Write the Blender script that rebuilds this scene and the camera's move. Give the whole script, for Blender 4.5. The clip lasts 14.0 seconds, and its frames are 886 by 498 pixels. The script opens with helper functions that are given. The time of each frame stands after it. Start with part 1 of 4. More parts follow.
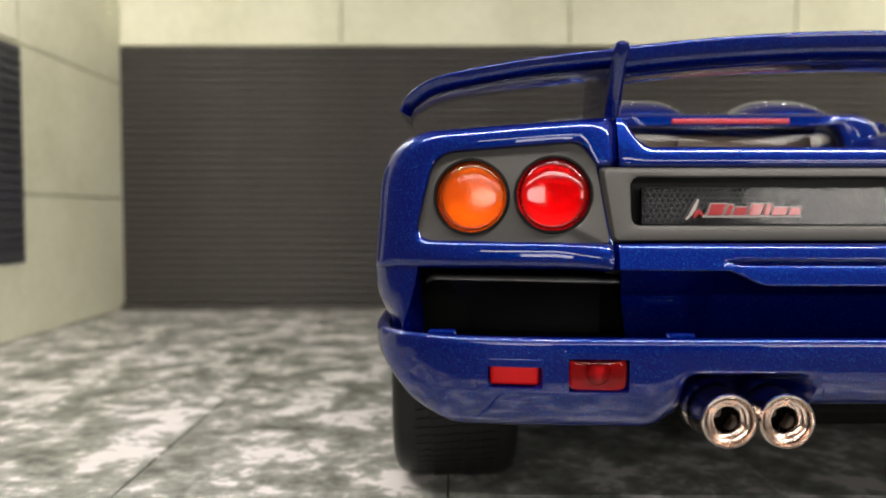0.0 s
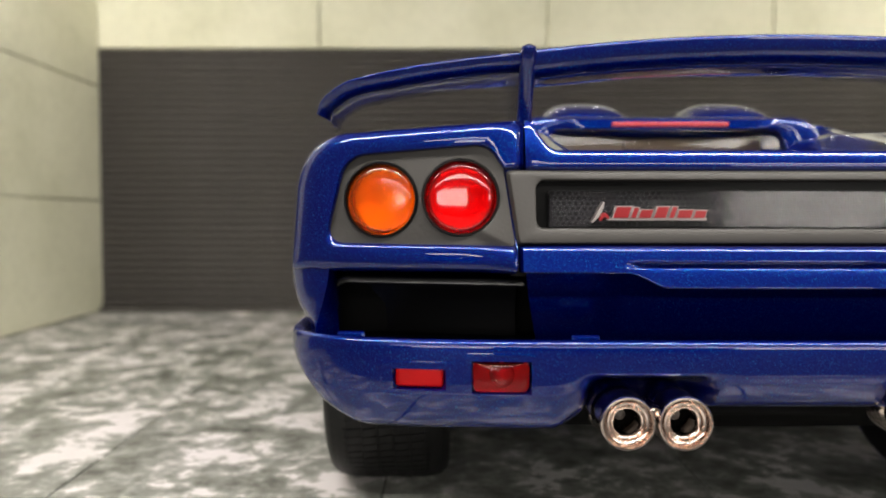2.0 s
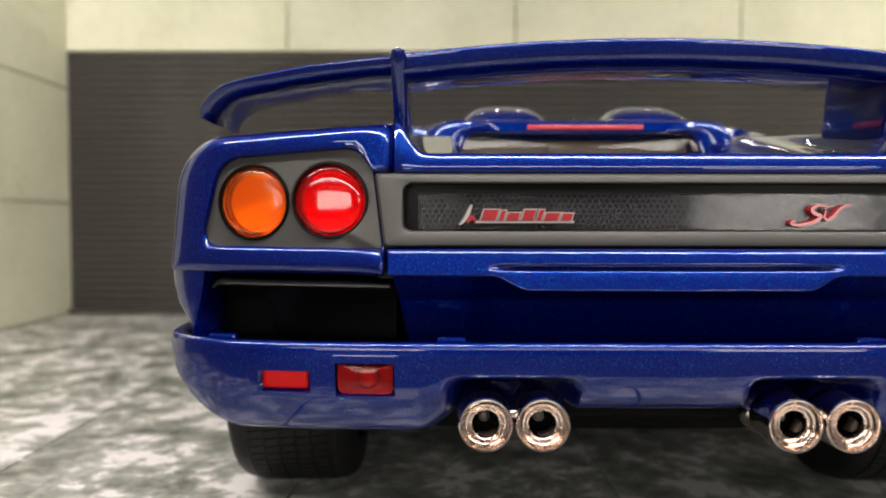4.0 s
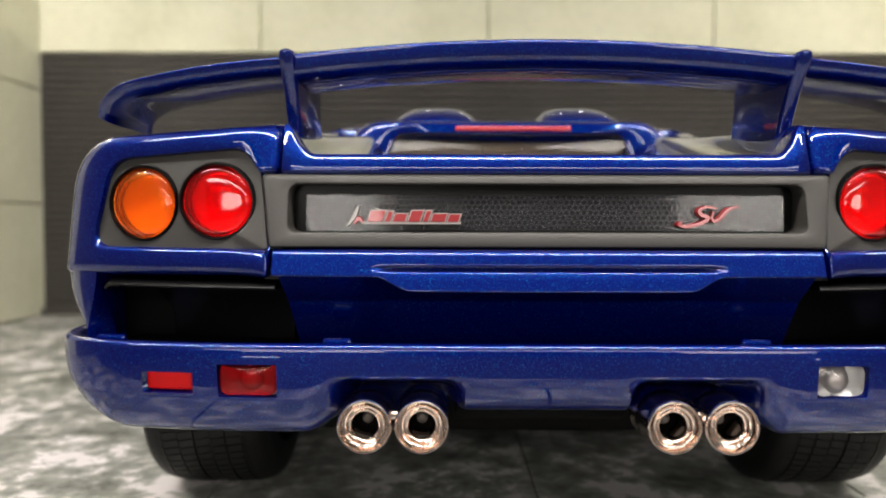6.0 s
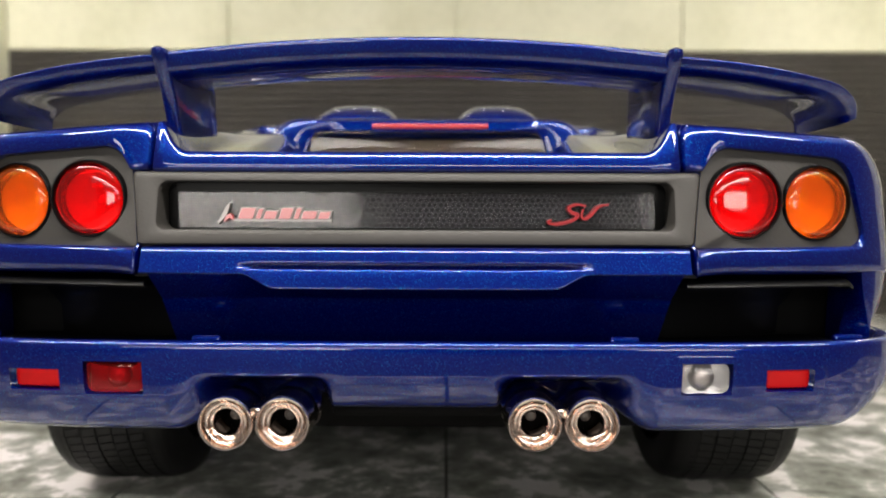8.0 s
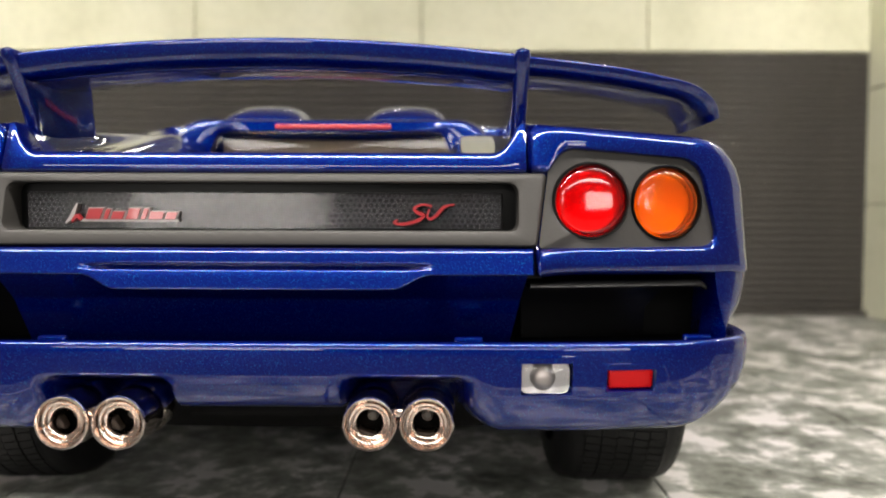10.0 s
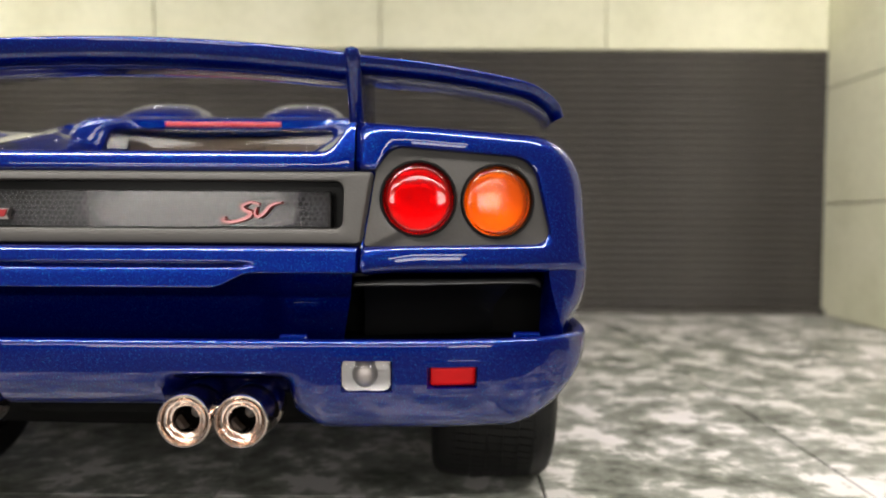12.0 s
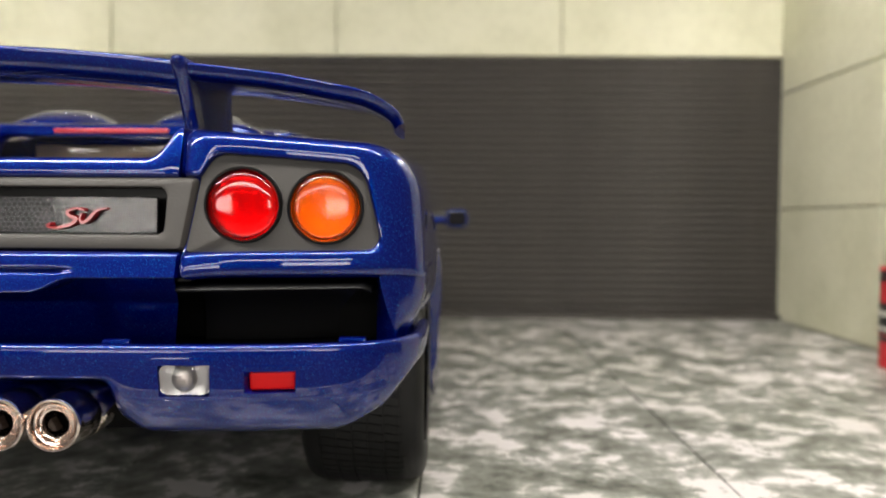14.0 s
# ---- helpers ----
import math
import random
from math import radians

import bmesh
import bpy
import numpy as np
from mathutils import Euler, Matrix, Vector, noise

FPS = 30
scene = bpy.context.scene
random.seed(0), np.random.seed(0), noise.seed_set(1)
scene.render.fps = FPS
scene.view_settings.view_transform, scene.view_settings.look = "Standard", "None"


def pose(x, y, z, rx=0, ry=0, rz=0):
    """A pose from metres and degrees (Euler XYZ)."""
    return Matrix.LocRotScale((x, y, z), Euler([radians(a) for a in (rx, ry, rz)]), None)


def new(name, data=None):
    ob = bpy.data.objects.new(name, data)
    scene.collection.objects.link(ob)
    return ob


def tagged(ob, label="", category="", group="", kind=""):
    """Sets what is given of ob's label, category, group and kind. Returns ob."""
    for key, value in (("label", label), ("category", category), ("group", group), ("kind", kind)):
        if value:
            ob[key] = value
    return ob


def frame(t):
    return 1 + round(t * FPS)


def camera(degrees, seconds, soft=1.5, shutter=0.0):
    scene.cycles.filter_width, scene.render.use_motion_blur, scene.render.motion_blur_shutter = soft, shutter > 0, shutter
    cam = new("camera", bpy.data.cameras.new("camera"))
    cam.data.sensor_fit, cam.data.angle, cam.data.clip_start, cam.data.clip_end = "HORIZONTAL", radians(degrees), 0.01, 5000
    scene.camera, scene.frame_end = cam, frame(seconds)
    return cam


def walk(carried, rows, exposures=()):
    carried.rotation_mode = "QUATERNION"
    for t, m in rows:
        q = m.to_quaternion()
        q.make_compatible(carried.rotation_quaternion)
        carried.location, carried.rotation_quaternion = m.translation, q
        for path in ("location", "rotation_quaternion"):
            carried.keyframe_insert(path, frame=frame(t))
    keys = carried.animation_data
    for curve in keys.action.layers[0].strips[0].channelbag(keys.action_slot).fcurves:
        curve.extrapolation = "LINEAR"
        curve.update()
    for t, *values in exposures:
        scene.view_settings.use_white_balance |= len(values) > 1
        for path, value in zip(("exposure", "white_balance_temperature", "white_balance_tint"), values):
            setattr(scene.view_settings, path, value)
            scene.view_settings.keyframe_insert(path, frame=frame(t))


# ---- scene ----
cam = camera(61.9, 14.0, soft=2.0)
cam.data.dof.use_dof, cam.data.dof.focus_distance, cam.data.dof.aperture_fstop = True, 0.085, 26.0
METRES, EYE, TILT, LEAN, TURN = 0.108, 0.043, -2.65, 0.0, 0.0
ROWS = [
    (0.0, 0.0, 0.0, 0.0, 0.0, 0.0, -0.0),
    (0.5, 0.0227, -0.0005, 0.0001, 0.04, 0.04, -0.02),
    (1.0, 0.0424, -0.0011, 0.0002, 0.07, 0.08, -0.03),
    (1.5, 0.065, -0.0012, 0.0004, 0.05, 0.12, -0.05),
    (2.0, 0.0957, -0.0029, 0.0002, 0.05, 0.18, -0.06),
    (2.5, 0.1276, -0.0037, 0.0002, 0.06, 0.32, -0.09),
    (3.0, 0.1616, -0.0052, 0.0005, 0.05, 0.29, -0.06),
    (5.5, 0.3227, -0.0074, -0.0, 0.13, 0.53, -0.14),
    (6.0, 0.3474, -0.0055, 0.0001, 0.12, 0.49, -0.16),
    (6.5, 0.3728, -0.0065, -0.0002, 0.12, 0.45, -0.17),
    (7.0, 0.4055, -0.0055, -0.0002, 0.14, 0.39, -0.19),
    (7.5, 0.4514, -0.0062, 0.0002, 0.09, 0.33, -0.19),
    (8.0, 0.4801, -0.0067, 0.0001, 0.11, 0.32, -0.23),
    (10.5, 0.6976, -0.0087, 0.0007, 0.51, 0.35, -0.25),
    (11.0, 0.7497, -0.0097, 0.001, 0.54, 0.28, -0.3),
    (11.5, 0.7811, -0.0083, 0.0008, 0.56, 0.24, -0.33),
    (12.0, 0.8222, -0.0095, 0.0011, 0.56, 0.19, -0.35),
    (12.5, 0.8723, -0.0102, 0.0017, 0.53, 0.2, -0.37),
    (13.0, 0.9176, -0.0102, 0.0016, 0.54, 0.32, -0.34),
    (13.5, 0.9594, -0.0133, 0.0022, 0.54, 0.46, -0.37),
    (14.0, 1.0058, -0.0149, 0.0023, 0.55, 0.61, -0.37),
]
START = pose(-0.0487, -0.077, EYE, TILT, LEAN, TURN)
walk(cam, [(t, START @ pose(METRES * x, METRES * y, METRES * z, 90 + pitch, roll, yaw)) for t, x, y, z, yaw, pitch, roll in ROWS],
     [(0.0, -0.2), (3.0, -0.15), (6.0, -0.12), (7.5, -0.05), (11.0, 0.0), (12.5, -0.06), (14.0, -0.1)])

# ---- light: small lamps under the roof of the display garage; behind the camera an added fill bar and two unseen panels ----
world = bpy.data.worlds.new("room")
scene.world = world
world.use_nodes = True
world.node_tree.nodes["Background"].inputs[0].default_value = (1.0, 0.93, 0.82, 1)
world.node_tree.nodes["Background"].inputs[1].default_value = 0.15
ROOF, LED_Y, STRIP_Y = 178.0, 206.0, -62.0


def lamp(name, x, y, z, sx, sy, watts, tint, tilt=0.0):
    data = bpy.data.lights.new(name, "AREA")
    data.shape, data.size, data.size_y, data.energy, data.color = "RECTANGLE", sx * 0.001, sy * 0.001, watts, tint
    ob = new(name, data)
    ob.matrix_world = pose(x * 0.001, y * 0.001, z * 0.001, tilt, 0, 0)
    return ob


WARM = (1.0, 0.945, 0.875)
lamp("strip_lamp", 5, STRIP_Y, ROOF - 7, 390, 10, 1.1, WARM, 8)
# Fill added to lighten the front and the floor under the car.
lamp("front_fill", 5, -290, 115, 390, 18, 0.29, WARM, 69)
# Two bright areas mirrored in the tail's screen; their kind is not known.
PANELS = ((-94, 100), (152, 84))
for x, wide in PANELS:
    lamp("panel_lamp", x, -296, 54, wide, 42, 0.0014 * wide, WARM, 90)


# ---- materials ----
def mat(name, colour, rough=0.5, metal=0.0, **more):
    m = bpy.data.materials.new(name)
    m.use_nodes = True
    b = m.node_tree.nodes["Principled BSDF"]
    b.inputs["Base Color"].default_value = (*colour, 1)
    b.inputs["Roughness"].default_value = rough
    b.inputs["Metallic"].default_value = metal
    for key, value in more.items():
        b.inputs[key.replace("_", " ")].default_value = value
    return m


def node(m, kind, **values):
    n = m.node_tree.nodes.new(kind)
    for key, value in values.items():
        n.inputs[key.replace("_", " ")].default_value = value
    return n


def ramp(m, source, stops):
    n = m.node_tree.nodes.new("ShaderNodeValToRGB")
    e = n.color_ramp.elements
    while len(e) < len(stops):
        e.new(0.5)
    for k, (p, c) in enumerate(stops):
        e[k].position = p
        e[k].color = (*c, 1)
    m.node_tree.links.new(source, n.inputs[0])
    return n


def coords(m):
    return m.node_tree.nodes.new("ShaderNodeTexCoord").outputs["Object"]


def noise_node(m, scale, detail=4.0, rough=0.5, vector=None, distort=0.0):
    n = node(m, "ShaderNodeTexNoise", Scale=scale, Detail=detail, Roughness=rough, Distortion=distort)
    m.node_tree.links.new(vector if vector else coords(m), n.inputs["Vector"])
    return n


def bsdf(m):
    return m.node_tree.nodes["Principled BSDF"]


def bump(m, height, strength, distance):
    n = node(m, "ShaderNodeBump", Strength=strength, Distance=distance)
    m.node_tree.links.new(height, n.inputs["Height"])
    m.node_tree.links.new(n.outputs[0], bsdf(m).inputs["Normal"])
    return n


def mix(m, a, b, factor, mode="MIX"):
    n = m.node_tree.nodes.new("ShaderNodeMix")
    n.data_type, n.blend_type = "RGBA", mode
    for k, v in ((0, factor), (6, a), (7, b)):
        if isinstance(v, (int, float)):
            n.inputs[k].default_value = v
        elif isinstance(v, tuple):
            n.inputs[k].default_value = (*v, 1)
        else:
            m.node_tree.links.new(v, n.inputs[k])
    return n.outputs[2]


def make_paint():
    """Deep blue pigment with metal flakes, both under one clear coat."""
    coat = dict(Coat_Weight=1.0, Coat_Roughness=0.017, Coat_IOR=1.52)
    m = mat("blue_metallic_paint", (0.0004, 0.0006, 0.09), 0.6, 0.0, Specular_IOR_Level=0.0, **coat)
    nodes, links = m.node_tree.nodes, m.node_tree.links
    flake = nodes.new("ShaderNodeBsdfPrincipled")
    for key, value in dict(Roughness=0.4, Metallic=1.0, **coat).items():
        flake.inputs[key.replace("_", " ")].default_value = value
    v = node(m, "ShaderNodeTexVoronoi", Scale=11500.0)
    links.new(coords(m), v.inputs["Vector"])
    flakes = ramp(m, v.outputs["Color"], [(0.0, (0.0003, 0.0045, 0.115)), (0.6, (0.0004, 0.013, 0.155)), (0.82, (0.001, 0.056, 0.28)), (1.0, (0.008, 0.31, 0.68))])
    cloud = noise_node(m, 90.0, 3.0)
    tint = ramp(m, cloud.outputs[0], [(0.3, (0.86, 0.86, 0.9)), (0.7, (1, 1, 1))])
    links.new(mix(m, flakes.outputs[0], tint.outputs[0], 1.0, "MULTIPLY"), flake.inputs["Base Color"])
    peel = node(m, "ShaderNodeBump", Strength=0.03, Distance=0.0001)
    links.new(noise_node(m, 420.0, 2.0).outputs[0], peel.inputs["Height"])
    both = nodes.new("ShaderNodeMixShader")
    both.inputs[0].default_value = 0.55
    for k, layer in ((1, bsdf(m)), (2, flake)):
        links.new(peel.outputs[0], layer.inputs["Coat Normal"])
        links.new(layer.outputs[0], both.inputs[k])
    links.new(both.outputs[0], nodes["Material Output"].inputs["Surface"])
    return m


def make_floor():
    m = mat("printed_granite", (0.5, 0.5, 0.48), 0.42)
    shift = m.node_tree.nodes.new("ShaderNodeVectorMath")
    m.node_tree.links.new(coords(m), shift.inputs[0])
    m.node_tree.links.new(m.node_tree.nodes.new("ShaderNodeObjectInfo").outputs["Location"], shift.inputs[1])
    at = shift.outputs[0]
    big = noise_node(m, 80.0, 7.0, 0.62, at, 0.25)
    fine = noise_node(m, 260.0, 5.0, 0.6, at, 0.2)
    h = mix(m, big.outputs[0], fine.outputs[0], 0.32)
    c = ramp(m, h, [(0.36, (0.07, 0.072, 0.066)), (0.425, (0.17, 0.175, 0.155)), (0.485, (0.28, 0.285, 0.265)), (0.525, (0.42, 0.415, 0.4)), (0.56, (0.76, 0.72, 0.735))])
    wide = ramp(m, noise_node(m, 11.0, 3.0, 0.5, at).outputs[0], [(0.35, (0.8, 0.82, 0.78)), (0.65, (1, 1, 1))])
    m.node_tree.links.new(mix(m, c.outputs[0], wide.outputs[0], 1.0, "MULTIPLY"), bsdf(m).inputs["Base Color"])
    bump(m, fine.outputs[0], 0.08, 0.0003)
    return m


def make_concrete():
    m = mat("cream_concrete_card", (0.7, 0.68, 0.52), 0.75)
    shift = m.node_tree.nodes.new("ShaderNodeVectorMath")
    m.node_tree.links.new(coords(m), shift.inputs[0])
    m.node_tree.links.new(m.node_tree.nodes.new("ShaderNodeObjectInfo").outputs["Location"], shift.inputs[1])
    at = shift.outputs[0]
    a = noise_node(m, 22.0, 5.0, 0.6, at)
    c = ramp(m, a.outputs[0], [(0.25, (0.60, 0.60, 0.44)), (0.5, (0.71, 0.705, 0.545)), (0.75, (0.77, 0.765, 0.61))])
    spot = ramp(m, noise_node(m, 300.0, 3.0, 0.6, at).outputs[0], [(0.3, (0.93, 0.93, 0.92)), (0.6, (1, 1, 1))])
    m.node_tree.links.new(mix(m, c.outputs[0], spot.outputs[0], 1.0, "MULTIPLY"), bsdf(m).inputs["Base Color"])
    bump(m, a.outputs[0], 0.1, 0.0006)
    return m


def worn(name, colour, rough, scale, spread, metal=0.0, relief=0.1, **more):
    m = mat(name, colour, rough, metal, **more)
    a = noise_node(m, scale, 4.0, 0.6)
    lo, hi = tuple(c * (1 - spread) for c in colour), tuple(min(1, c * (1 + spread)) for c in colour)
    m.node_tree.links.new(ramp(m, a.outputs[0], [(0.3, lo), (0.7, hi)]).outputs[0], bsdf(m).inputs["Base Color"])
    bump(m, noise_node(m, scale * 9, 3.0).outputs[0], relief, 0.0001)
    return m


PAINT = make_paint()
FLOOR = make_floor()
WALL = make_concrete()
JOINT = worn("grey_green_joint", (0.6, 0.6, 0.47), 0.8, 200, 0.1)
FLOOR_JOINT = worn("dark_floor_joint", (0.04, 0.04, 0.036), 0.7, 200, 0.2)
SHUTTER = worn("dark_shutter", (0.064, 0.058, 0.053), 0.45, 60, 0.12, 0.0, 0.15)
GREY = worn("matt_grey_plastic", (0.034, 0.0315, 0.029), 0.55, 300, 0.05, 0.0, 0.25)
BLACK = worn("satin_black_plastic", (0.001, 0.001, 0.0011), 0.36, 250, 0.1, Specular_IOR_Level=0.14)
DULL = worn("matt_black_chassis", (0.003, 0.003, 0.003), 0.75, 250, 0.15, Specular_IOR_Level=0.06)
RUBBER = worn("black_rubber", (0.004, 0.004, 0.0042), 0.5, 400, 0.15, 0.0, 0.3, Specular_IOR_Level=0.3)
CHROME = worn("warm_chrome", (0.88, 0.76, 0.69), 0.11, 260, 0.06, 1.0, 0.05)
RIM = worn("silver_rim", (0.55, 0.55, 0.56), 0.3, 200, 0.05, 0.9)
STUD = worn("dull_steel", (0.1, 0.095, 0.09), 0.5, 200, 0.1, 0.4)
DISH = mat("lamp_reflector", (0.24, 0.225, 0.22), 0.35, 0.3)
FOG_DISH = mat("fog_reflector", (0.24, 0.22, 0.22), 0.3, 0.3)
LAMP_SILVER = mat("lamp_silvering", (0.5, 0.48, 0.46), 0.45, 0.25)
RED_LENS = mat("red_lens", (0.8, 0.001, 0.003), 0.07, 0.0, Transmission_Weight=0.95, IOR=1.54)
AMBER_LENS = mat("amber_lens", (0.93, 0.175, 0.001), 0.14, 0.0, Transmission_Weight=0.95, IOR=1.5)
CLEAR_LENS = mat("clear_lens", (0.82, 0.81, 0.8), 0.03, 0.0, Transmission_Weight=0.97, IOR=1.5)
FOG_LENS = mat("deep_red_lens", (0.72, 0.001, 0.002), 0.03, 0.0, Transmission_Weight=0.96, IOR=1.3)
RED_PLAIN = worn("red_reflector", (0.7, 0.006, 0.008), 0.4, 400, 0.06, 0.0, 0.1, Specular_IOR_Level=0.25)
BRAKE_RED = worn("dark_red_lens", (0.36, 0.012, 0.022), 0.3, 400, 0.06)
RED_BADGE = mat("red_enamel", (0.24, 0.008, 0.012), 0.28, 0.1, Coat_Weight=0.7)
SILVER = mat("silver_edge", (0.36, 0.33, 0.32), 0.4, 1.0)
GLASS = mat("tinted_glass", (0.6, 0.55, 0.47), 0.04, 0.0, Transmission_Weight=1.0, IOR=1.45)
COVER = mat("scuffed_clear_cover", (0.92, 0.9, 0.9), 0.1, 0.0, Transmission_Weight=1.0, IOR=1.23)
DARK_GLASS = mat("dark_glass", (0.012, 0.012, 0.014), 0.04, 0.0, Coat_Weight=1.0)
TAN = worn("tan_interior", (0.3, 0.25, 0.19), 0.7, 150, 0.1)
MESH = worn("dark_mesh", (0.013, 0.013, 0.017), 0.4, 500, 0.1, 0.0, 0.006, Specular_IOR_Level=0.25)
SCREEN = worn("smoked_screen", (0.003, 0.003, 0.0035), 0.4, 400, 0.2, 0.0, 0.004, Specular_IOR_Level=0.1)
# The second, stronger diode is for the added side strips.
DIODE, SIDE_FILL = (mat("lit_diode", (1.0, 0.95, 0.85), 0.5, 0.0, Emission_Color=(1.0, 0.935, 0.875, 1.0), Emission_Strength=power) for power in (94.0, 1230.0))
CARD = worn("cream_card", (0.62, 0.6, 0.5), 0.8, 20, 0.1)
DRUM_RED = worn("red_drum_paint", (0.55, 0.03, 0.04), 0.35, 200, 0.1)
DRUM_BLACK = worn("black_drum_band", (0.02, 0.02, 0.02), 0.4, 200, 0.1)
DRUM_WHITE = worn("pale_print", (0.6, 0.58, 0.55), 0.5, 200, 0.05)
ROOM = worn("dim_room_paint", (0.05, 0.047, 0.045), 0.8, 4, 0.15)
PANEL_DARK = worn("dark_blue_grey_panel", (0.05, 0.05, 0.06), 0.45, 80, 0.1)


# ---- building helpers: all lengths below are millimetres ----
BASE = {}
LENSES = (COVER, RED_LENS, FOG_LENS, AMBER_LENS, CLEAR_LENS, GLASS)


def finish(bm, sharp=38):
    bmesh.ops.remove_doubles(bm, verts=bm.verts, dist=0.0005)
    bmesh.ops.recalc_face_normals(bm, faces=bm.faces)
    flat = bm.faces.layers.int.get("flat")
    for f in bm.faces:
        f.smooth = not (flat and f[flat])
    for e in bm.edges:
        if len(e.link_faces) == 2 and e.calc_face_angle(0) > radians(sharp):
            e.smooth = False


def mesh_of(name, bm, material, base=(0, 0, 0), sharp=38):
    finish(bm, sharp)
    for v in bm.verts:
        v.co = (v.co - Vector(base)) * 0.001
    me = bpy.data.meshes.new(name)
    bm.to_mesh(me)
    bm.free()
    me.materials.append(material)
    return me


def thing(name, base, label, category, group="", kind=""):
    ob = new(name)
    ob.location = Vector(base) * 0.001
    ob.empty_display_size = 0.01
    BASE[ob] = Vector(base)
    return tagged(ob, label, category, group, kind)


def part(name, bm, material, parent, label="", sharp=38):
    ob = new(name, mesh_of(name, bm, material, BASE[parent], sharp))
    ob.parent = parent
    BASE[ob] = BASE[parent]
    if material in LENSES:
        ob.visible_shadow = False
    return tagged(ob, label)


def solid(name, bm, material, label="", category="", kind="", base=(0, 0, 0)):
    ob = new(name, mesh_of(name, bm, material, base))
    ob.location = Vector(base) * 0.001
    BASE[ob] = Vector(base)
    return tagged(ob, label, category, "", kind)


def piece(name, me, at, parent):
    ob = new(name, me)
    ob.parent = parent
    ob.location = (Vector(at) - BASE[parent]) * 0.001
    return ob


def box(bm, x0, x1, y0, y1, z0, z1, bevel=0.0, seg=2):
    flat = bm.faces.layers.int.get("flat") or bm.faces.layers.int.new("flat")
    vs = [bm.verts.new((x, y, z)) for x in (x0, x1) for y in (y0, y1) for z in (z0, z1)]
    fs = [bm.faces.new([vs[i] for i in q]) for q in ((0, 1, 3, 2), (4, 6, 7, 5), (0, 4, 5, 1), (2, 3, 7, 6), (0, 2, 6, 4), (1, 5, 7, 3))]
    if bevel:
        es = list({e for f in fs for e in f.edges})
        for f in fs:
            f[flat] = 1
        made = bmesh.ops.bevel(bm, geom=es, offset=bevel, segments=seg, affect="EDGES", profile=0.5)
        for f in made["faces"]:
            f[flat] = 0
    return bm


def boxed(*args, **kw):
    return box(bmesh.new(), *args, **kw)


def loft(bm, rows, close_u=False, close_v=False, cap=False):
    """A skin over rows of points. close_v joins each row's ends, close_u the first and the last row."""
    grid = [[bm.verts.new(p) for p in row] for row in rows]
    n, k = len(grid), len(grid[0])
    for i in range(n if close_u else n - 1):
        for j in range(k if close_v else k - 1):
            q = (grid[i][j], grid[(i + 1) % n][j], grid[(i + 1) % n][(j + 1) % k], grid[i][(j + 1) % k])
            bm.faces.new(q)
    if cap:
        bm.faces.new(grid[0])
        bm.faces.new(grid[-1])
    return bm


def spline(points, per, closed=False):
    """A Catmull-Rom curve through points, per steps to a stretch."""
    p = [Vector(q) for q in points]
    n = len(p)
    out = []
    for i in range(n if closed else n - 1):
        a = p[(i - 1) % n] if closed or i else p[0] * 2 - p[1]
        b, c = p[i], p[(i + 1) % n]
        d = p[(i + 2) % n] if closed or i + 2 < n else p[-1] * 2 - p[-2]
        for s in range(per):
            t = s / per
            out.append(0.5 * (2 * b + (c - a) * t + (2 * a - 5 * b + 4 * c - d) * t * t + (3 * b - a - 3 * c + d) * t ** 3))
    if not closed:
        out.append(p[-1])
    return out


def smooth(t):
    t = max(0.0, min(1.0, t))
    return t * t * (3 - 2 * t)


def lerp(a, b, t):
    return a + (b - a) * t


def rounded(corners, arc=6, edge=5):
    """A closed outline from corners (x, z, radius): arc steps to a corner, edge steps between two."""
    n = len(corners)
    arcs = []
    for i in range(n):
        a, b, c = (Vector(corners[(i + k) % n][:2]) for k in (-1, 0, 1))
        r = corners[i][2]
        u, w = (a - b).normalized(), (c - b).normalized()
        d = min(r / math.tan(u.angle(w) / 2), 0.49 * (a - b).length, 0.49 * (c - b).length)
        s, e = b + u * d, b + w * d
        arcs.append([(1 - t) ** 2 * s + 2 * t * (1 - t) * (b * 0.82 + (s + e) * 0.09) + t * t * e for t in [k / arc for k in range(arc + 1)]])
    out = []
    for i in range(n):
        out += arcs[i]
        s, e = arcs[i][-1], arcs[(i + 1) % n][0]
        out += [s.lerp(e, k / edge) for k in range(1, edge)]
    return out


def fill(bm, loop, centre, rings=4, shape=lambda t: 0.0, axis=1):
    """A skin from a closed loop in to its centre; shape(t) lifts it along an axis, t from 0 at the rim to 1."""
    rows = []
    for k in range(rings + 1):
        t = min(k / rings, 0.97)
        row = []
        for p in loop:
            q = Vector(p).lerp(Vector(centre), t)
            q[axis] += shape(t)
            row.append(q)
        rows.append(row)
    grid = [[bm.verts.new(p) for p in row] for row in rows]
    for i in range(rings):
        for j in range(len(loop)):
            bm.faces.new((grid[i][j], grid[i + 1][j], grid[i + 1][(j + 1) % len(loop)], grid[i][(j + 1) % len(loop)]))
    bm.faces.new(grid[-1])
    return bm


def lathe(bm, profile, centre, axis="y", seg=40, flip=1):
    """Turns a profile of (along, radius) round an axis through centre."""
    rows = []
    for k in range(seg):
        a = 2 * math.pi * k / seg
        row = []
        for d, r in profile:
            c, s = r * math.cos(a), r * math.sin(a)
            row.append(Vector(centre) + (Vector((c, d, s)) if axis == "y" else Vector((d, c, s)) if axis == "x" else Vector((c, s, d))))
        rows.append(row)
    return loft(bm, rows, close_u=True)


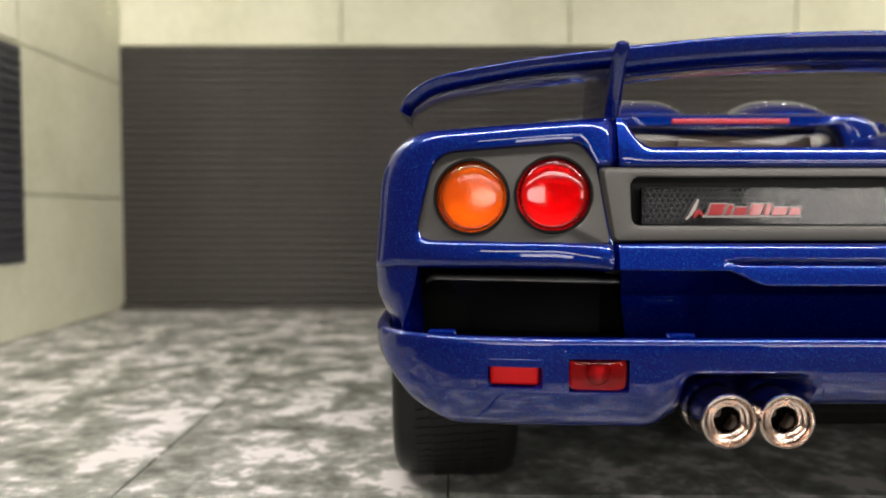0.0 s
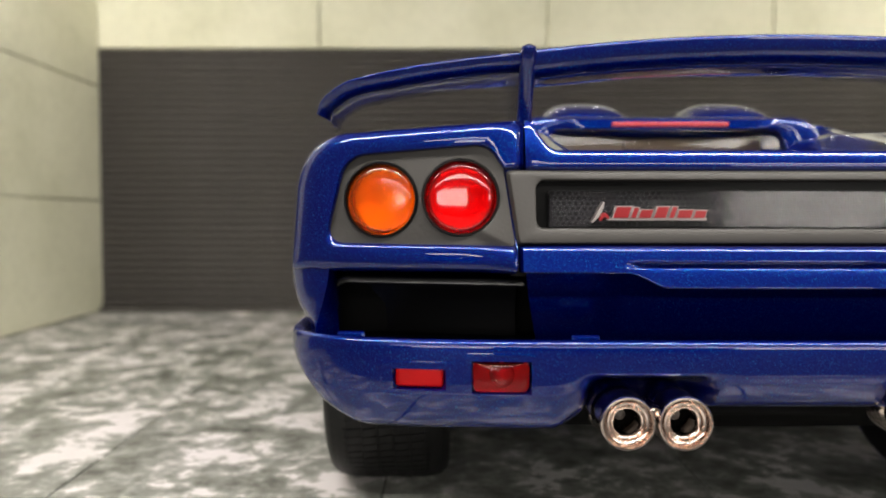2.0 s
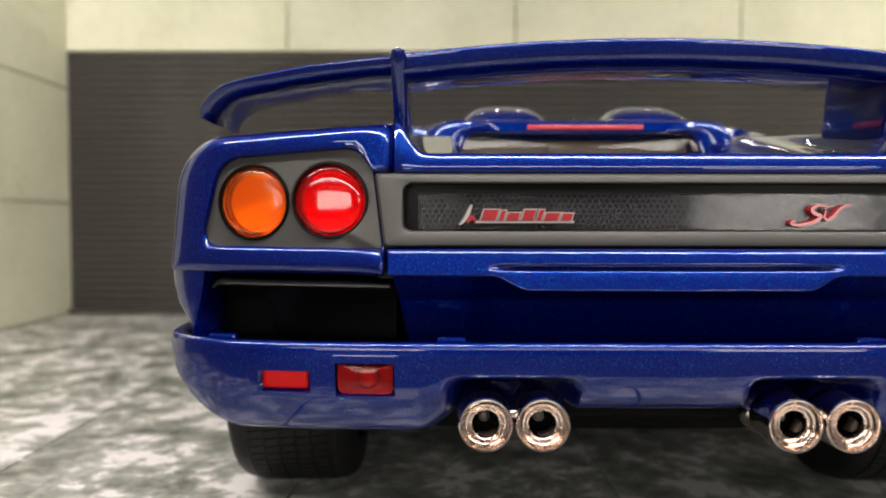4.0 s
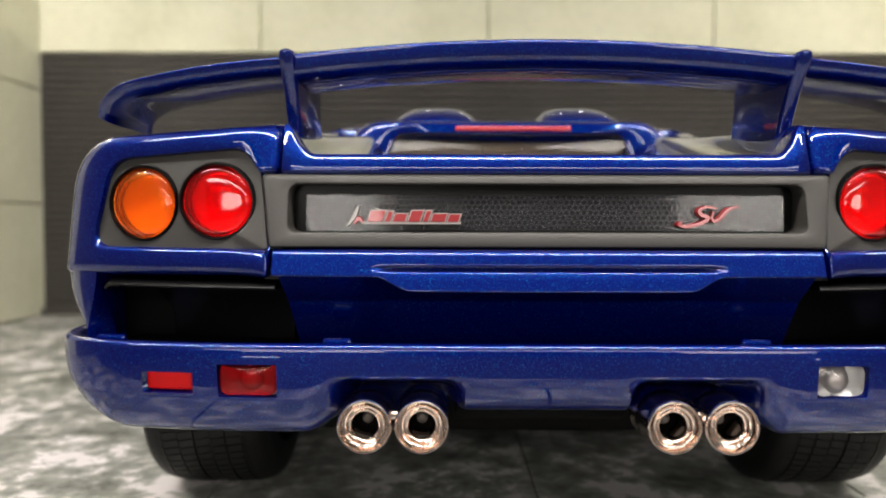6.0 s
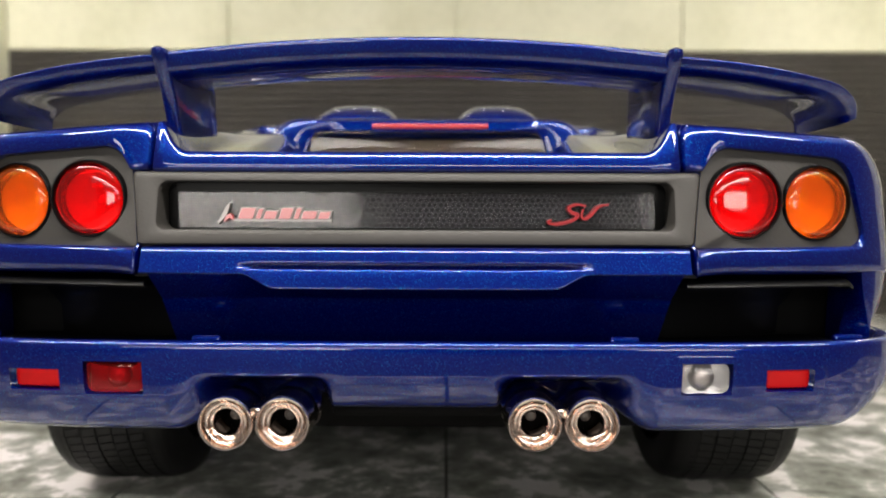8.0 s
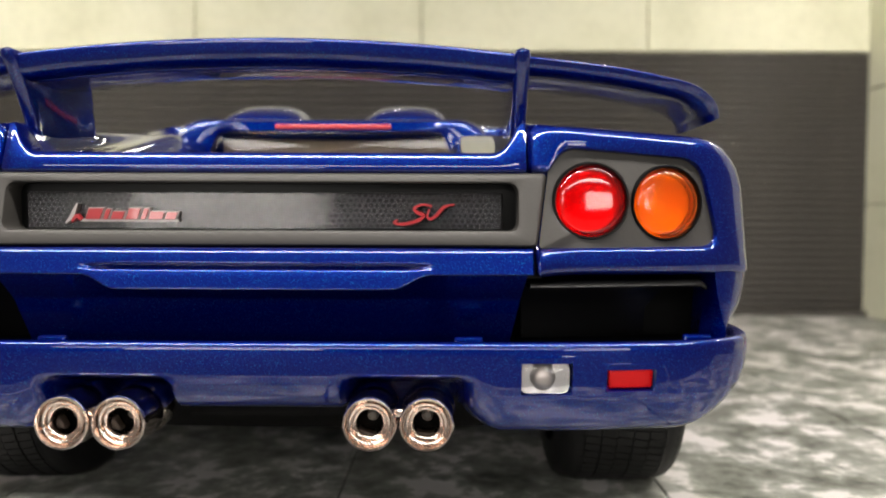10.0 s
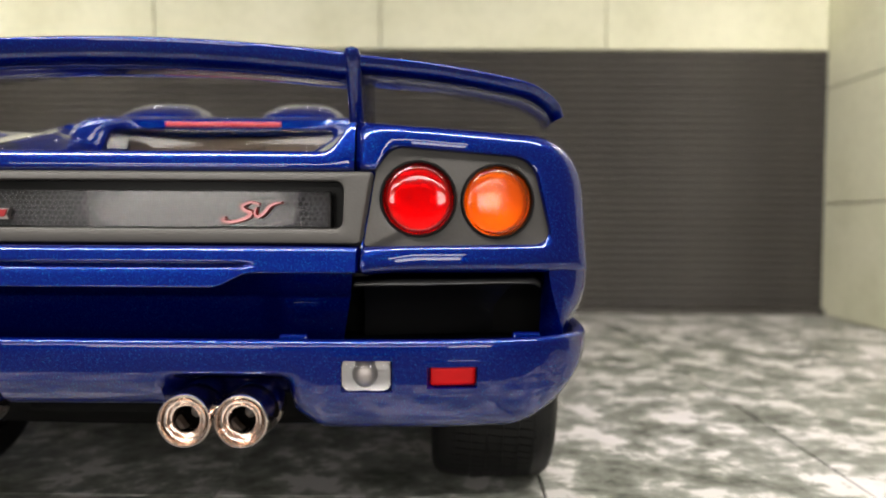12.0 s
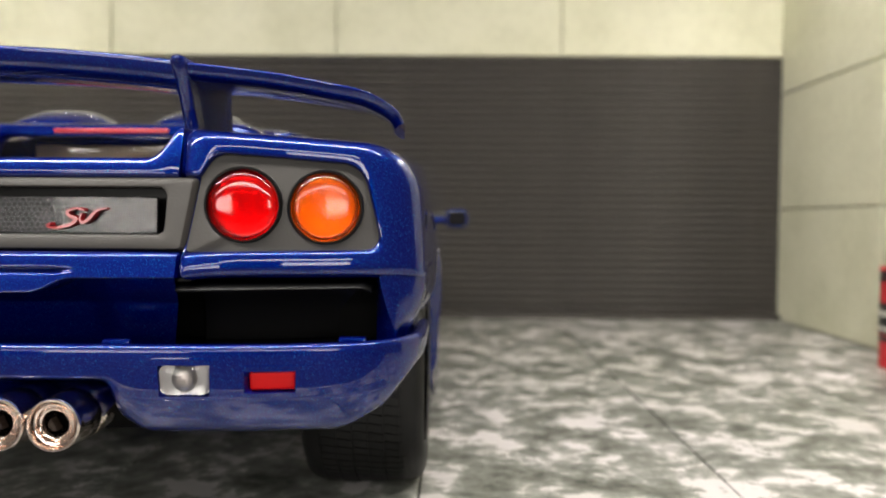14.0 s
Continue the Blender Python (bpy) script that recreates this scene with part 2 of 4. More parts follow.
# ---- the display garage ----
LEFT, RIGHT, BACK, FRONT, SIDE, HEAD = -194.2, 209.4, 256.0, -110.0, 26.0, 118.5
floor = solid("floor", boxed(LEFT - 12, RIGHT + 12, -48, BACK + 14, -8, -0.8), FLOOR_JOINT, "printed grey and white granite floor of a display garage", "floor", "structure")
wall_north = solid("wall_north", boxed(LEFT - 12, RIGHT + 12, BACK + 4, BACK + 14, HEAD + 0.3, ROOF), JOINT, "cream concrete lintel of square panels over the shutter", "wall", "structure")
wall_west = solid("wall_west", boxed(LEFT - 12, LEFT - 2, SIDE, BACK + 4, -0.8, ROOF), JOINT, "cream concrete side wall of large panels", "wall", "structure")
wall_east = solid("wall_east", boxed(RIGHT + 2, RIGHT + 12, SIDE, BACK + 4, -0.8, ROOF), JOINT, "cream concrete side wall of large panels", "wall", "structure")
ceiling = solid("ceiling", boxed(LEFT - 12, RIGHT + 12, FRONT, BACK + 14, ROOF + 0.5, ROOF + 8), CARD, "plain cream roof of the display garage", "ceiling", "structure")
# Unseen dim wall and table, added to keep reflections and bounced light low.
wall_south = solid("wall_south", boxed(LEFT - 12, RIGHT + 12, -340, -330, -8, ROOF), ROOM, "plain dim unseen wall added to darken reflections", "wall", "structure")
ground = solid("ground", boxed(LEFT - 12, RIGHT + 12, -330, -48.5, -8, -0.8), ROOM, "plain dim unseen table added to cut bounced light", "table", "structure")
# Unseen housings and stands, added to carry the two bright areas.
for x, wide in PANELS:
    panel_case = thing("panel_prop", (x, -300, 0), "unseen flat panel and stand added behind a bright area", "lamp", "lamp panels")
    part("lamp_housing", boxed(x - wide / 2, x + wide / 2, -306, -298, 32, 76, bevel=1.5), DULL, panel_case)
    part("stand", boxed(x - 8, x + 8, -312, -298.5, -0.8, 32, bevel=1.0), DULL, panel_case)

# lamp strip under the roof, and the unseen housing of the added fill bar behind the camera
for y in (LED_Y, STRIP_Y):
    strip = thing("led_strip", (5, y, ROOF), "unseen slim pale lamp strip under the roof", "lamp", "lamp strips")
    part("rail", boxed(-192, 207, y - 8, y + 8, ROOF - 5, ROOF, bevel=1.0), DISH, strip)
    if y == LED_Y:
        chip = mesh_of("diode", boxed(-1.3, 1.3, -1.0, 1.0, -0.6, 0, bevel=0.2, seg=1), DIODE)
        for k in range(24):
            piece("diode", chip, (-187.2 + k * 16.7, y, ROOF - 5.2), strip)
# Side strips are added fill, out of view, to brighten the side walls.
fill_chip = mesh_of("diode", boxed(-1.3, 1.3, -1.0, 1.0, -0.6, 0, bevel=0.2, seg=1), SIDE_FILL)
for x in (LEFT + 14, RIGHT - 14):
    strip = thing("led_strip", (x, 114, ROOF), "unseen slim pale lamp strip under the roof", "lamp", "lamp strips")
    part("rail", boxed(x - 5, x + 5, 34, 194, ROOF - 5, ROOF, bevel=1.0), DISH, strip)
    for k in range(9):
        piece("diode", fill_chip, (x, 46 + k * 16.7, ROOF - 5.2), strip)
# Unseen housing and brackets, made up to carry the front fill.
fill_body = thing("fill_housing", (5, -330, 121), "unseen slim dark housing added behind the front fill light", "lamp")
part("housing", boxed(-195, 205, -306, -294, 109, 123, bevel=1.5), DULL, fill_body)
for x in (-150, 160):
    part("bracket", boxed(x - 4, x + 4, -330, -306, 113, 119, bevel=0.6), DULL, fill_body)

# roller shutter
shutter = thing("roller_shutter", (7, BACK, 0), "closed dark grey ribbed roller shutter", "shutter", kind="structure")
part("backing", boxed(LEFT, RIGHT, BACK + 4, BACK + 8, -0.8, HEAD + 0.3), DULL, shutter)
part("bottom_bar", boxed(LEFT, RIGHT, BACK - 0.6, BACK + 3.6, 0.0, 2.6, bevel=0.5), SHUTTER, shutter)


# ---- the model car ----
car = thing("model_car", (0, 120, 0), "glossy metallic blue die-cast sports car with rear wing", "model car")

# body section by station along the car: bottom, sill, widest, shoulder, roof edge, middle
STATIONS = [
    (17, 27, 50, 56.4, 38, 53.0, 51.2, 30.5, 50.5, 47.5),
    (24, 27, 52, 57.0, 38, 53.5, 52.0, 30.5, 52.0, 47.5),
    (34, 26, 53, 57.6, 38, 53.5, 52.6, 30.5, 53.0, 47.5),
    (44, 26, 54, 58.0, 37, 53.0, 52.6, 30.5, 54.0, 46.5),
    (51, 25, 55, 58.2, 36, 52.5, 52.4, 30.5, 57.0, 46.5),
    (57.5, 25, 55, 58.3, 36, 52.0, 52.4, 30.5, 59.2, 46.5),
    (60, 18, 56, 58.3, 35, 52.0, 52.2, 30.5, 60.0, 60.1),
    (80, 6, 57, 58.0, 33, 51.5, 51.0, 30.5, 60.9, 61.2),
    (110, 6, 56, 57.2, 32, 51.0, 49.0, 29.5, 60.3, 61.2),
    (130, 6, 56, 57.0, 31, 51.5, 47.0, 28.5, 57.2, 58.4),
    (165, 6, 56, 56.5, 30, 51.5, 43.0, 36.0, 45.5, 46.5),
    (190, 6, 55, 56.0, 29, 51.0, 40.5, 36.0, 41.6, 41.8),
    (215, 7, 53, 54.5, 27, 48.0, 35.0, 34.0, 36.2, 36.5),
    (234, 8, 45, 47.0, 22, 42.0, 28.0, 29.0, 28.8, 29.2),
    (243, 11, 32, 35.0, 18, 31.0, 21.5, 22.0, 22.4, 22.6),
]


def section(st):
    y, zb, ws, wm, zm, wh, zh, wr, zr, zc = st
    half = [(0, zb), (ws - 6, zb), (ws, zb + 1.5), (wm - 0.4, (zb + zm) * 0.5), (wm, zm), (lerp(wm, wh, 0.35), lerp(zm, zh, 0.72)), (wh, zh), (lerp(wh, wr, 0.5), lerp(zh, zr, 0.42)), (wr, zr), (wr * 0.72, lerp(zr, zc, 0.75)), (0, zc)]
    return spline([(x, y, z) for x, z in half], 3)


def body_rows():
    ctrl = [section(s) for s in STATIONS]
    lines = [spline([row[j] for row in ctrl], 4) for j in range(len(ctrl[0]))]
    return [[line[i] for line in lines] for i in range(len(lines[0]))]


ROWS_BODY = body_rows()


def mirrored(rows):
    return [row + [Vector((-p.x, p.y, p.z)) for p in reversed(row[1:-1])] for row in rows]


def make_body():
    bm = bmesh.new()
    loft(bm, mirrored(ROWS_BODY), close_v=True, cap=True)
    shell = part("body_shell", bm, PAINT, car, "glossy metallic dark blue shell", 30)
    cutters = []
    for s in (-1, 1):
        for y, z, r in ((46.5, 18.5, 20.6), (191, 17.2, 19.2)):
            c = lathe(bmesh.new(), [(-14, 0.01), (-14, r), (14, r), (14, 0.01)], (s * 50, y, z), "x", 48)
            cutters.append(new("cutter", mesh_of("cutter", c, DULL, BASE[car])))
    cutters.append(new("cutter", mesh_of("cutter", boxed(-23.5, 23.5, 49, 63, 49.8, 58.9), DULL, BASE[car])))
    for c in cutters:
        c.location = shell.parent.location
        mod = shell.modifiers.new("arch", "BOOLEAN")
        mod.object, mod.solver = c, "EXACT"
    bpy.context.view_layer.update()
    cut = bpy.data.meshes.new_from_object(shell.evaluated_get(bpy.context.evaluated_depsgraph_get()))
    shell.modifiers.clear()
    shell.data = cut
    for c in cutters:
        bpy.data.objects.remove(c)


make_body()


def patch(u0, u1, v0, v1, lift):
    """A strip of the body's skin between stations u and profile points v, lifted off it."""
    rows = []
    for i in range(u0, u1 + 1):
        row = []
        for j in range(v0, v1 + 1):
            p = ROWS_BODY[i][j]
            du = ROWS_BODY[min(i + 1, len(ROWS_BODY) - 1)][j] - ROWS_BODY[max(i - 1, 0)][j]
            dv = ROWS_BODY[i][min(j + 1, len(ROWS_BODY[0]) - 1)] - ROWS_BODY[i][max(j - 1, 0)]
            n = dv.cross(du)
            row.append(p + (n.normalized() * lift if n.length else Vector()))
        rows.append(row)
    return rows


def glass_patch(name, rows, mirror):
    bm = bmesh.new()
    loft(bm, [[Vector((-p.x, p.y, p.z)) for p in row] for row in rows] if mirror else rows)
    bmesh.ops.solidify(bm, geom=bm.faces[:], thickness=0.3)
    part(name, bm, DARK_GLASS, car, "dark tinted window glass")


screen = patch(36, 40, 24, 30, 0.25)
glass_patch("windscreen", [row + [Vector((-p.x, p.y, p.z)) for p in reversed(row[:-1])] for row in screen], False)
for flip in (False, True):
    glass_patch("side_window", patch(26, 35, 19, 23, 0.25), flip)


# wheels
def wheel(s, y, r, x_out, width):
    z, xin = r, x_out - width
    hub = bmesh.new()
    prof = [(xin, r * 0.66), (xin, r * 0.86), (xin + 0.5, r * 0.925), (xin + 1.3, r * 0.962), (xin + 2.6, r * 0.982), (x_out - 2.6, r * 0.982), (x_out - 1.3, r * 0.962), (x_out - 0.5, r * 0.925), (x_out, r * 0.86), (x_out - 0.3, r * 0.66)]
    lathe(hub, [(s * d, q) for d, q in prof], (0, y, z), "x", 64)
    tyre = part("tyre", hub, RUBBER, car, "black rubber tyre with grooved tread")
    tread = bmesh.new()
    ribs = 7
    w = (width - 2.4) / ribs
    count = 76
    for k in range(ribs):
        a0, a1 = xin + 1.2 + k * w + 0.11, xin + 1.2 + (k + 1) * w - 0.11
        for j in range(count):
            skew = 0.35 * (k - 3) / 3
            t0, t1 = (j + skew) * 2 * math.pi / count, (j + skew + 0.88) * 2 * math.pi / count
            drop = 0.5 if k in (0, ribs - 1) else 0.0
            ring = []
            for q in (r * 0.97, r - drop * 0.4 - 0.12 * (k % 2)):
                for a, t in ((a0, t0), (a1, t0 + 0.02), (a1, t1 + 0.02), (a0, t1)):
                    q2 = q - (drop if (a == a0 and k == 0) or (a == a1 and k == ribs - 1) else 0)
                    ring.append(tread.verts.new((s * a, y + q2 * math.cos(t), z + q2 * math.sin(t))))
            b, u = ring[:4], ring[4:]
            tread.faces.new(u)
            for i in range(4):
                tread.faces.new((b[i], b[(i + 1) % 4], u[(i + 1) % 4], u[i]))
    part("tread", tread, RUBBER, tyre)
    rim = bmesh.new()
    lathe(rim, [(s * d, q) for d, q in ((x_out - 3, r * 0.67), (x_out - 2.6, r * 0.64), (x_out - 4, r * 0.58), (x_out - 5, r * 0.2), (x_out - 4, 0.05))], (0, y, z), "x", 48)
    for k in range(5):
        a = k * 2 * math.pi / 5
        ob = lathe(bmesh.new(), [(s * (x_out - 4.9), r * 0.11), (s * (x_out - 3.2), r * 0.11), (s * (x_out - 3.0), 0.02)], (0, y + r * 0.38 * math.cos(a), z + r * 0.38 * math.sin(a)), "x", 16)
        hole = bpy.data.meshes.new("hole")
        ob.to_mesh(hole)
        ob.free()
        rim.from_mesh(hole)
        bpy.data.meshes.remove(hole)
    part("rim", rim, RIM, car, "silver five-hole wheel rim")


for s in (-1, 1):
    wheel(s, 46.5, 18.5, 56.2, 18.8)
    wheel(s, 191, 17.2, 55.0, 13.0)

# underside between the rear wheels
under = bmesh.new()
loft(under, [[(x, y, z + 0.5 * abs(x) / 30) for x in (-34, -30, -20, -8, 8, 20, 30, 34)] for y, z in ((9.5, 25.5), (10, 21.5), (14, 18.0), (22, 14.5), (40, 11), (72, 8), (72, 26), (9.5, 26))], cap=False)
part("undertray", under, DULL, car, "matt black undertray")
part("tray_bar", boxed(-10, 10, 8.5, 12, 19.8, 21.6, bevel=0.4), DULL, car, "matt black bar under the tail")
part("tail_backing", boxed(-53, 53, 16.2, 17, 26, 40), DULL, car, "matt black plate behind the vents")


# rear bumper: a skin led round the tail, with its profile running from the inner ledge down to the lower edge
def bumper_y(x):
    return 24 * (1 - max(0.0, 1 - min(1.0, abs(x) / 57.0) ** 5) ** 0.2)


OPENINGS = [(-35.2, -29.2, 24.3, 27.8), (28.5, 33.7, 24.4, 27.75), (-43.6, -38.4, 24.65, 26.8), (38.0, 43.0, 24.8, 26.9)]


def make_bumper():
    xs = [57 * math.sin(math.pi / 2 * k / 150) for k in range(-150, 151)]
    rows = []
    for x in xs:
        y = bumper_y(x)
        a = abs(x)
        side = smooth((a - 48.5) / 8.5)
        inward = Vector((-math.copysign(min(1.0, (a / 57) ** 3 * 1.05), x) if x else 0, 1.0 - 0.85 * smooth((a - 44) / 12), 0)).normalized()
        low = 19.4 + 2.2 * side ** 1.5 + 3.2 * smooth((a - 54.2) / 2.8) + 2.6 * (1 - smooth((a - 21.5) / 5.5))
        row = []
        for z, d in ((27.6, 15.0), (28.0, 8.0), (28.2, 4.0), (28.9, 2.0), (29.6, 1.5), (29.92, 1.0), (29.93, 0.5), (29.7, 0.16), (29.35, 0.02), (29.0, -0.02), (28.2, -0.03), (27.2, 0.0), (26.7, 0.03), (26.2, 0.07), (25.9, 0.1), (25.6, 0.135), (25.3, 0.18), (24.9, 0.25), (24.4, 0.36), (23.4, 0.8), (22.2, 1.5), (21.2, 2.4), (20.6, 3.4), (20.3, 4.6), (20.5, 6.5), (22.0, 9.0)):
            f = (z - 20.3) / (29.0 - 20.3)
            zz = z if f >= 1 or (d > 1 and z > 26) else lerp(low, 29.0, f)
            scallop = smooth((26.5 - zz) / 2.4) * smooth((7.4 - abs(a - 16.2)) / 2.4) * 6.5
            d2 = d + (scallop if z < 29 else 0) + (side * max(0.0, 26 - zz) * 0.08 if z < 29 else 0)
            p = Vector((x, y, zz)) + inward * d2
            row.append(p)
        rows.append(spline(row, 3))
    bm = loft(bmesh.new(), rows)
    gone = []
    for f in bm.faces:
        c = f.calc_center_median()
        if c.y < bumper_y(c.x) + 1.5 and any(x0 - 0.15 < c.x < x1 + 0.15 and z0 - 0.1 < c.z < z1 + 0.1 for x0, x1, z0, z1 in OPENINGS):
            gone.append(f)
    bmesh.ops.delete(bm, geom=gone, context="FACES")
    return part("rear_bumper", bm, PAINT, car, "glossy metallic blue rear bumper", 50)


bumper = make_bumper()
for x in (-22.9, 22.9, -48.8, 48.8):
    tab = boxed(x - 1.6, x + 1.6, bumper_y(x) + 2.3, bumper_y(x) + 3.2, 28.4, 30.2, bevel=0.3)
    part("tab", tab, PAINT, bumper)


# Dark sheet added over the inner ledge, so the panel above mirrors it dark.
rows = []
for k in range(-50, 51):
    x = 50.0 * k / 50
    rows.append([(x, bumper_y(x) + d, z) for d, z in ((1.9, 28.6), (2.6, 28.75), (7.0, 28.7), (16.0, 28.5))])
part("ledge_dark", loft(bmesh.new(), rows), DULL, bumper, "matt black sheet added over the bumper's inner ledge")


def bumper_d(z):
    """How far the bumper's face lies inward at a height, well clear of its ends."""
    line = ((22.2, 1.5), (23.4, 0.8), (24.4, 0.36), (25.3, 0.18), (26.2, 0.07), (27.2, 0.0), (28.2, -0.03), (29.0, -0.02), (29.35, 0.02))
    z = 20.3 + (z - 19.4) * 8.7 / 9.6
    for (z0, d0), (z1, d1) in zip(line, line[1:]):
        if z <= z1:
            return lerp(d0, d1, (z - z0) / (z1 - z0))
    return line[-1][1]


def framed_lens(name, x0, x1, z0, z1, lens, label, depth, slant):
    """A lens set into a hollow of the bumper's face; slant widens the hollow's outer side."""
    cx, cz = (x0 + x1) / 2, (z0 + z1) / 2
    outer = 1 if cx > 0 else -1
    clear = lens is not RED_PLAIN

    def loop(grow, d, wide=0.0, r=0.5):
        a, c = x0 - grow - (wide if outer < 0 else 0), x1 + grow + (wide if outer > 0 else 0)
        flat = rounded([(a, z0 - grow, r), (c, z0 - grow, r), (c, z1 + grow, r), (a, z1 + grow, r)], 4, 5)
        return [Vector((p.x, bumper_y(p.x) + bumper_d(p.y) + d, p.y)) for p in flat]

    bm = bmesh.new()
    rows = [loop(1.0, 0.03, slant), loop(0.8, -0.012, slant), loop(0.65, -0.02, slant, 0.8), loop(0.5, -0.015, slant, 0.8), loop(0.4, 0.12, slant, 0.8), loop(0.3 if clear else 0.06, depth + 0.45, 0.0, 0.8), loop(0.25 if clear else -0.1, 2.6 if clear else depth + 0.55, 0.0, 0.8)]
    loft(bm, rows, close_v=True)
    fill(bm, rows[-1], (cx, bumper_y(cx) + (2.7 if clear else depth + 0.6), cz), 2)
    bezel = part("bezel", bm, PAINT, bumper, "blue hollow round the lens")
    bm = bmesh.new()
    soft = 0.8 if clear else 0.3
    rows = [loop(0.0, depth + 0.9, 0.0, soft), loop(0.0, depth + 0.3, 0.0, soft), loop(-0.06, depth + 0.12, 0.0, soft), loop(-0.2, depth, 0.0, soft)]
    loft(bm, rows, close_v=True)
    centre = Vector((cx, bumper_y(cx) + bumper_d(cz) + depth, cz))
    inner = [rows[-1]]
    for k in range(1, 7):
        t = k / 6.2
        ring = []
        for p in rows[-1]:
            v = p - centre
            n = math.hypot(v.x / (x1 - x0), v.z / (z1 - z0)) * 2
            v = v.lerp(v / max(n, 0.01), t)
            q = centre + v * (1 - t)
            q.y -= (0.3 if clear else 0.0) * (1 - (1 - t) ** 2)
            ring.append(q)
        inner.append(ring)
    loft(bm, inner, close_v=True)
    bm.faces.new([bm.verts.new(p) for p in inner[-1]])
    part(name, bm, lens, bezel, label, 60)
    if clear:
        bm = bmesh.new()
        back = loop(-0.1, 2.0)
        loft(bm, [loop(-0.02, depth + 0.95), back], close_v=True)
        fill(bm, back, (cx, bumper_y(cx) + 2.1, cz), 4)
        part("reflector", bm, RIM if lens is CLEAR_LENS else FOG_DISH, bezel, "pale lamp reflector")
        bulb = lathe(bmesh.new(), [(2.1, 1.3), (1.75, 1.3), (1.4, 1.2), (1.1, 0.95), (0.95, 0.5), (0.9, 0.02)], (cx - outer * 0.2, bumper_y(cx), cz + 0.1), "y", 24)
        hood = loft(bmesh.new(), [[(lerp(x0, x1, k / 12) , bumper_y(cx) + d, z1 - 0.25 - 0.5 * math.sin(math.pi * k / 12) + w) for k in range(13)] for d, w in ((0.75, 0.12), (0.75, 0.0), (1.9, -0.3), (1.9, 0.3))], close_u=True)
        if lens is FOG_LENS:
            part("hood", hood, DULL, bezel, "curved dark hood over the bulb")
        part("bulb", bulb, SILVER if lens is CLEAR_LENS else DISH, bezel, "round pale bulb")


framed_lens("fog_lens", *OPENINGS[0], FOG_LENS, "clear red fog lamp lens", 0.15, 0.0)
framed_lens("reversing_lens", *OPENINGS[1], CLEAR_LENS, "clear frosted reversing lamp lens", 0.15, 0.0)
framed_lens("reflector_strip", *OPENINGS[2], RED_PLAIN, "flat red reflector", 0.75, 0.8)
framed_lens("reflector_strip", *OPENINGS[3], RED_PLAIN, "flat red reflector", 0.75, 0.8)


# tail: blue surround of the lamps, grey lamp panel, lamps
def face_y(a, z):
    lean = 0.25 - 0.15 * smooth((a - 30) / 4)
    return 3.4 + lean * (z - 45) + 4.2 * max(0.0, (a - 30) / 20) ** 1.4 + 1.4 * smooth((a - 50) / 8)


OUTER = [(29.35, 54.0, 0.9), (29.5, 48.2, 0.15), (30.4, 36.75, 0.6), (57.1, 36.5, 0.5), (56.1, 52.7, 6.6)]
INNER = [(33.5, 51.0, 2.2), (31.75, 48.4, 0.6), (30.55, 39.9, 0.4), (52.0, 40.1, 1.6), (49.6, 50.0, 3.0)]


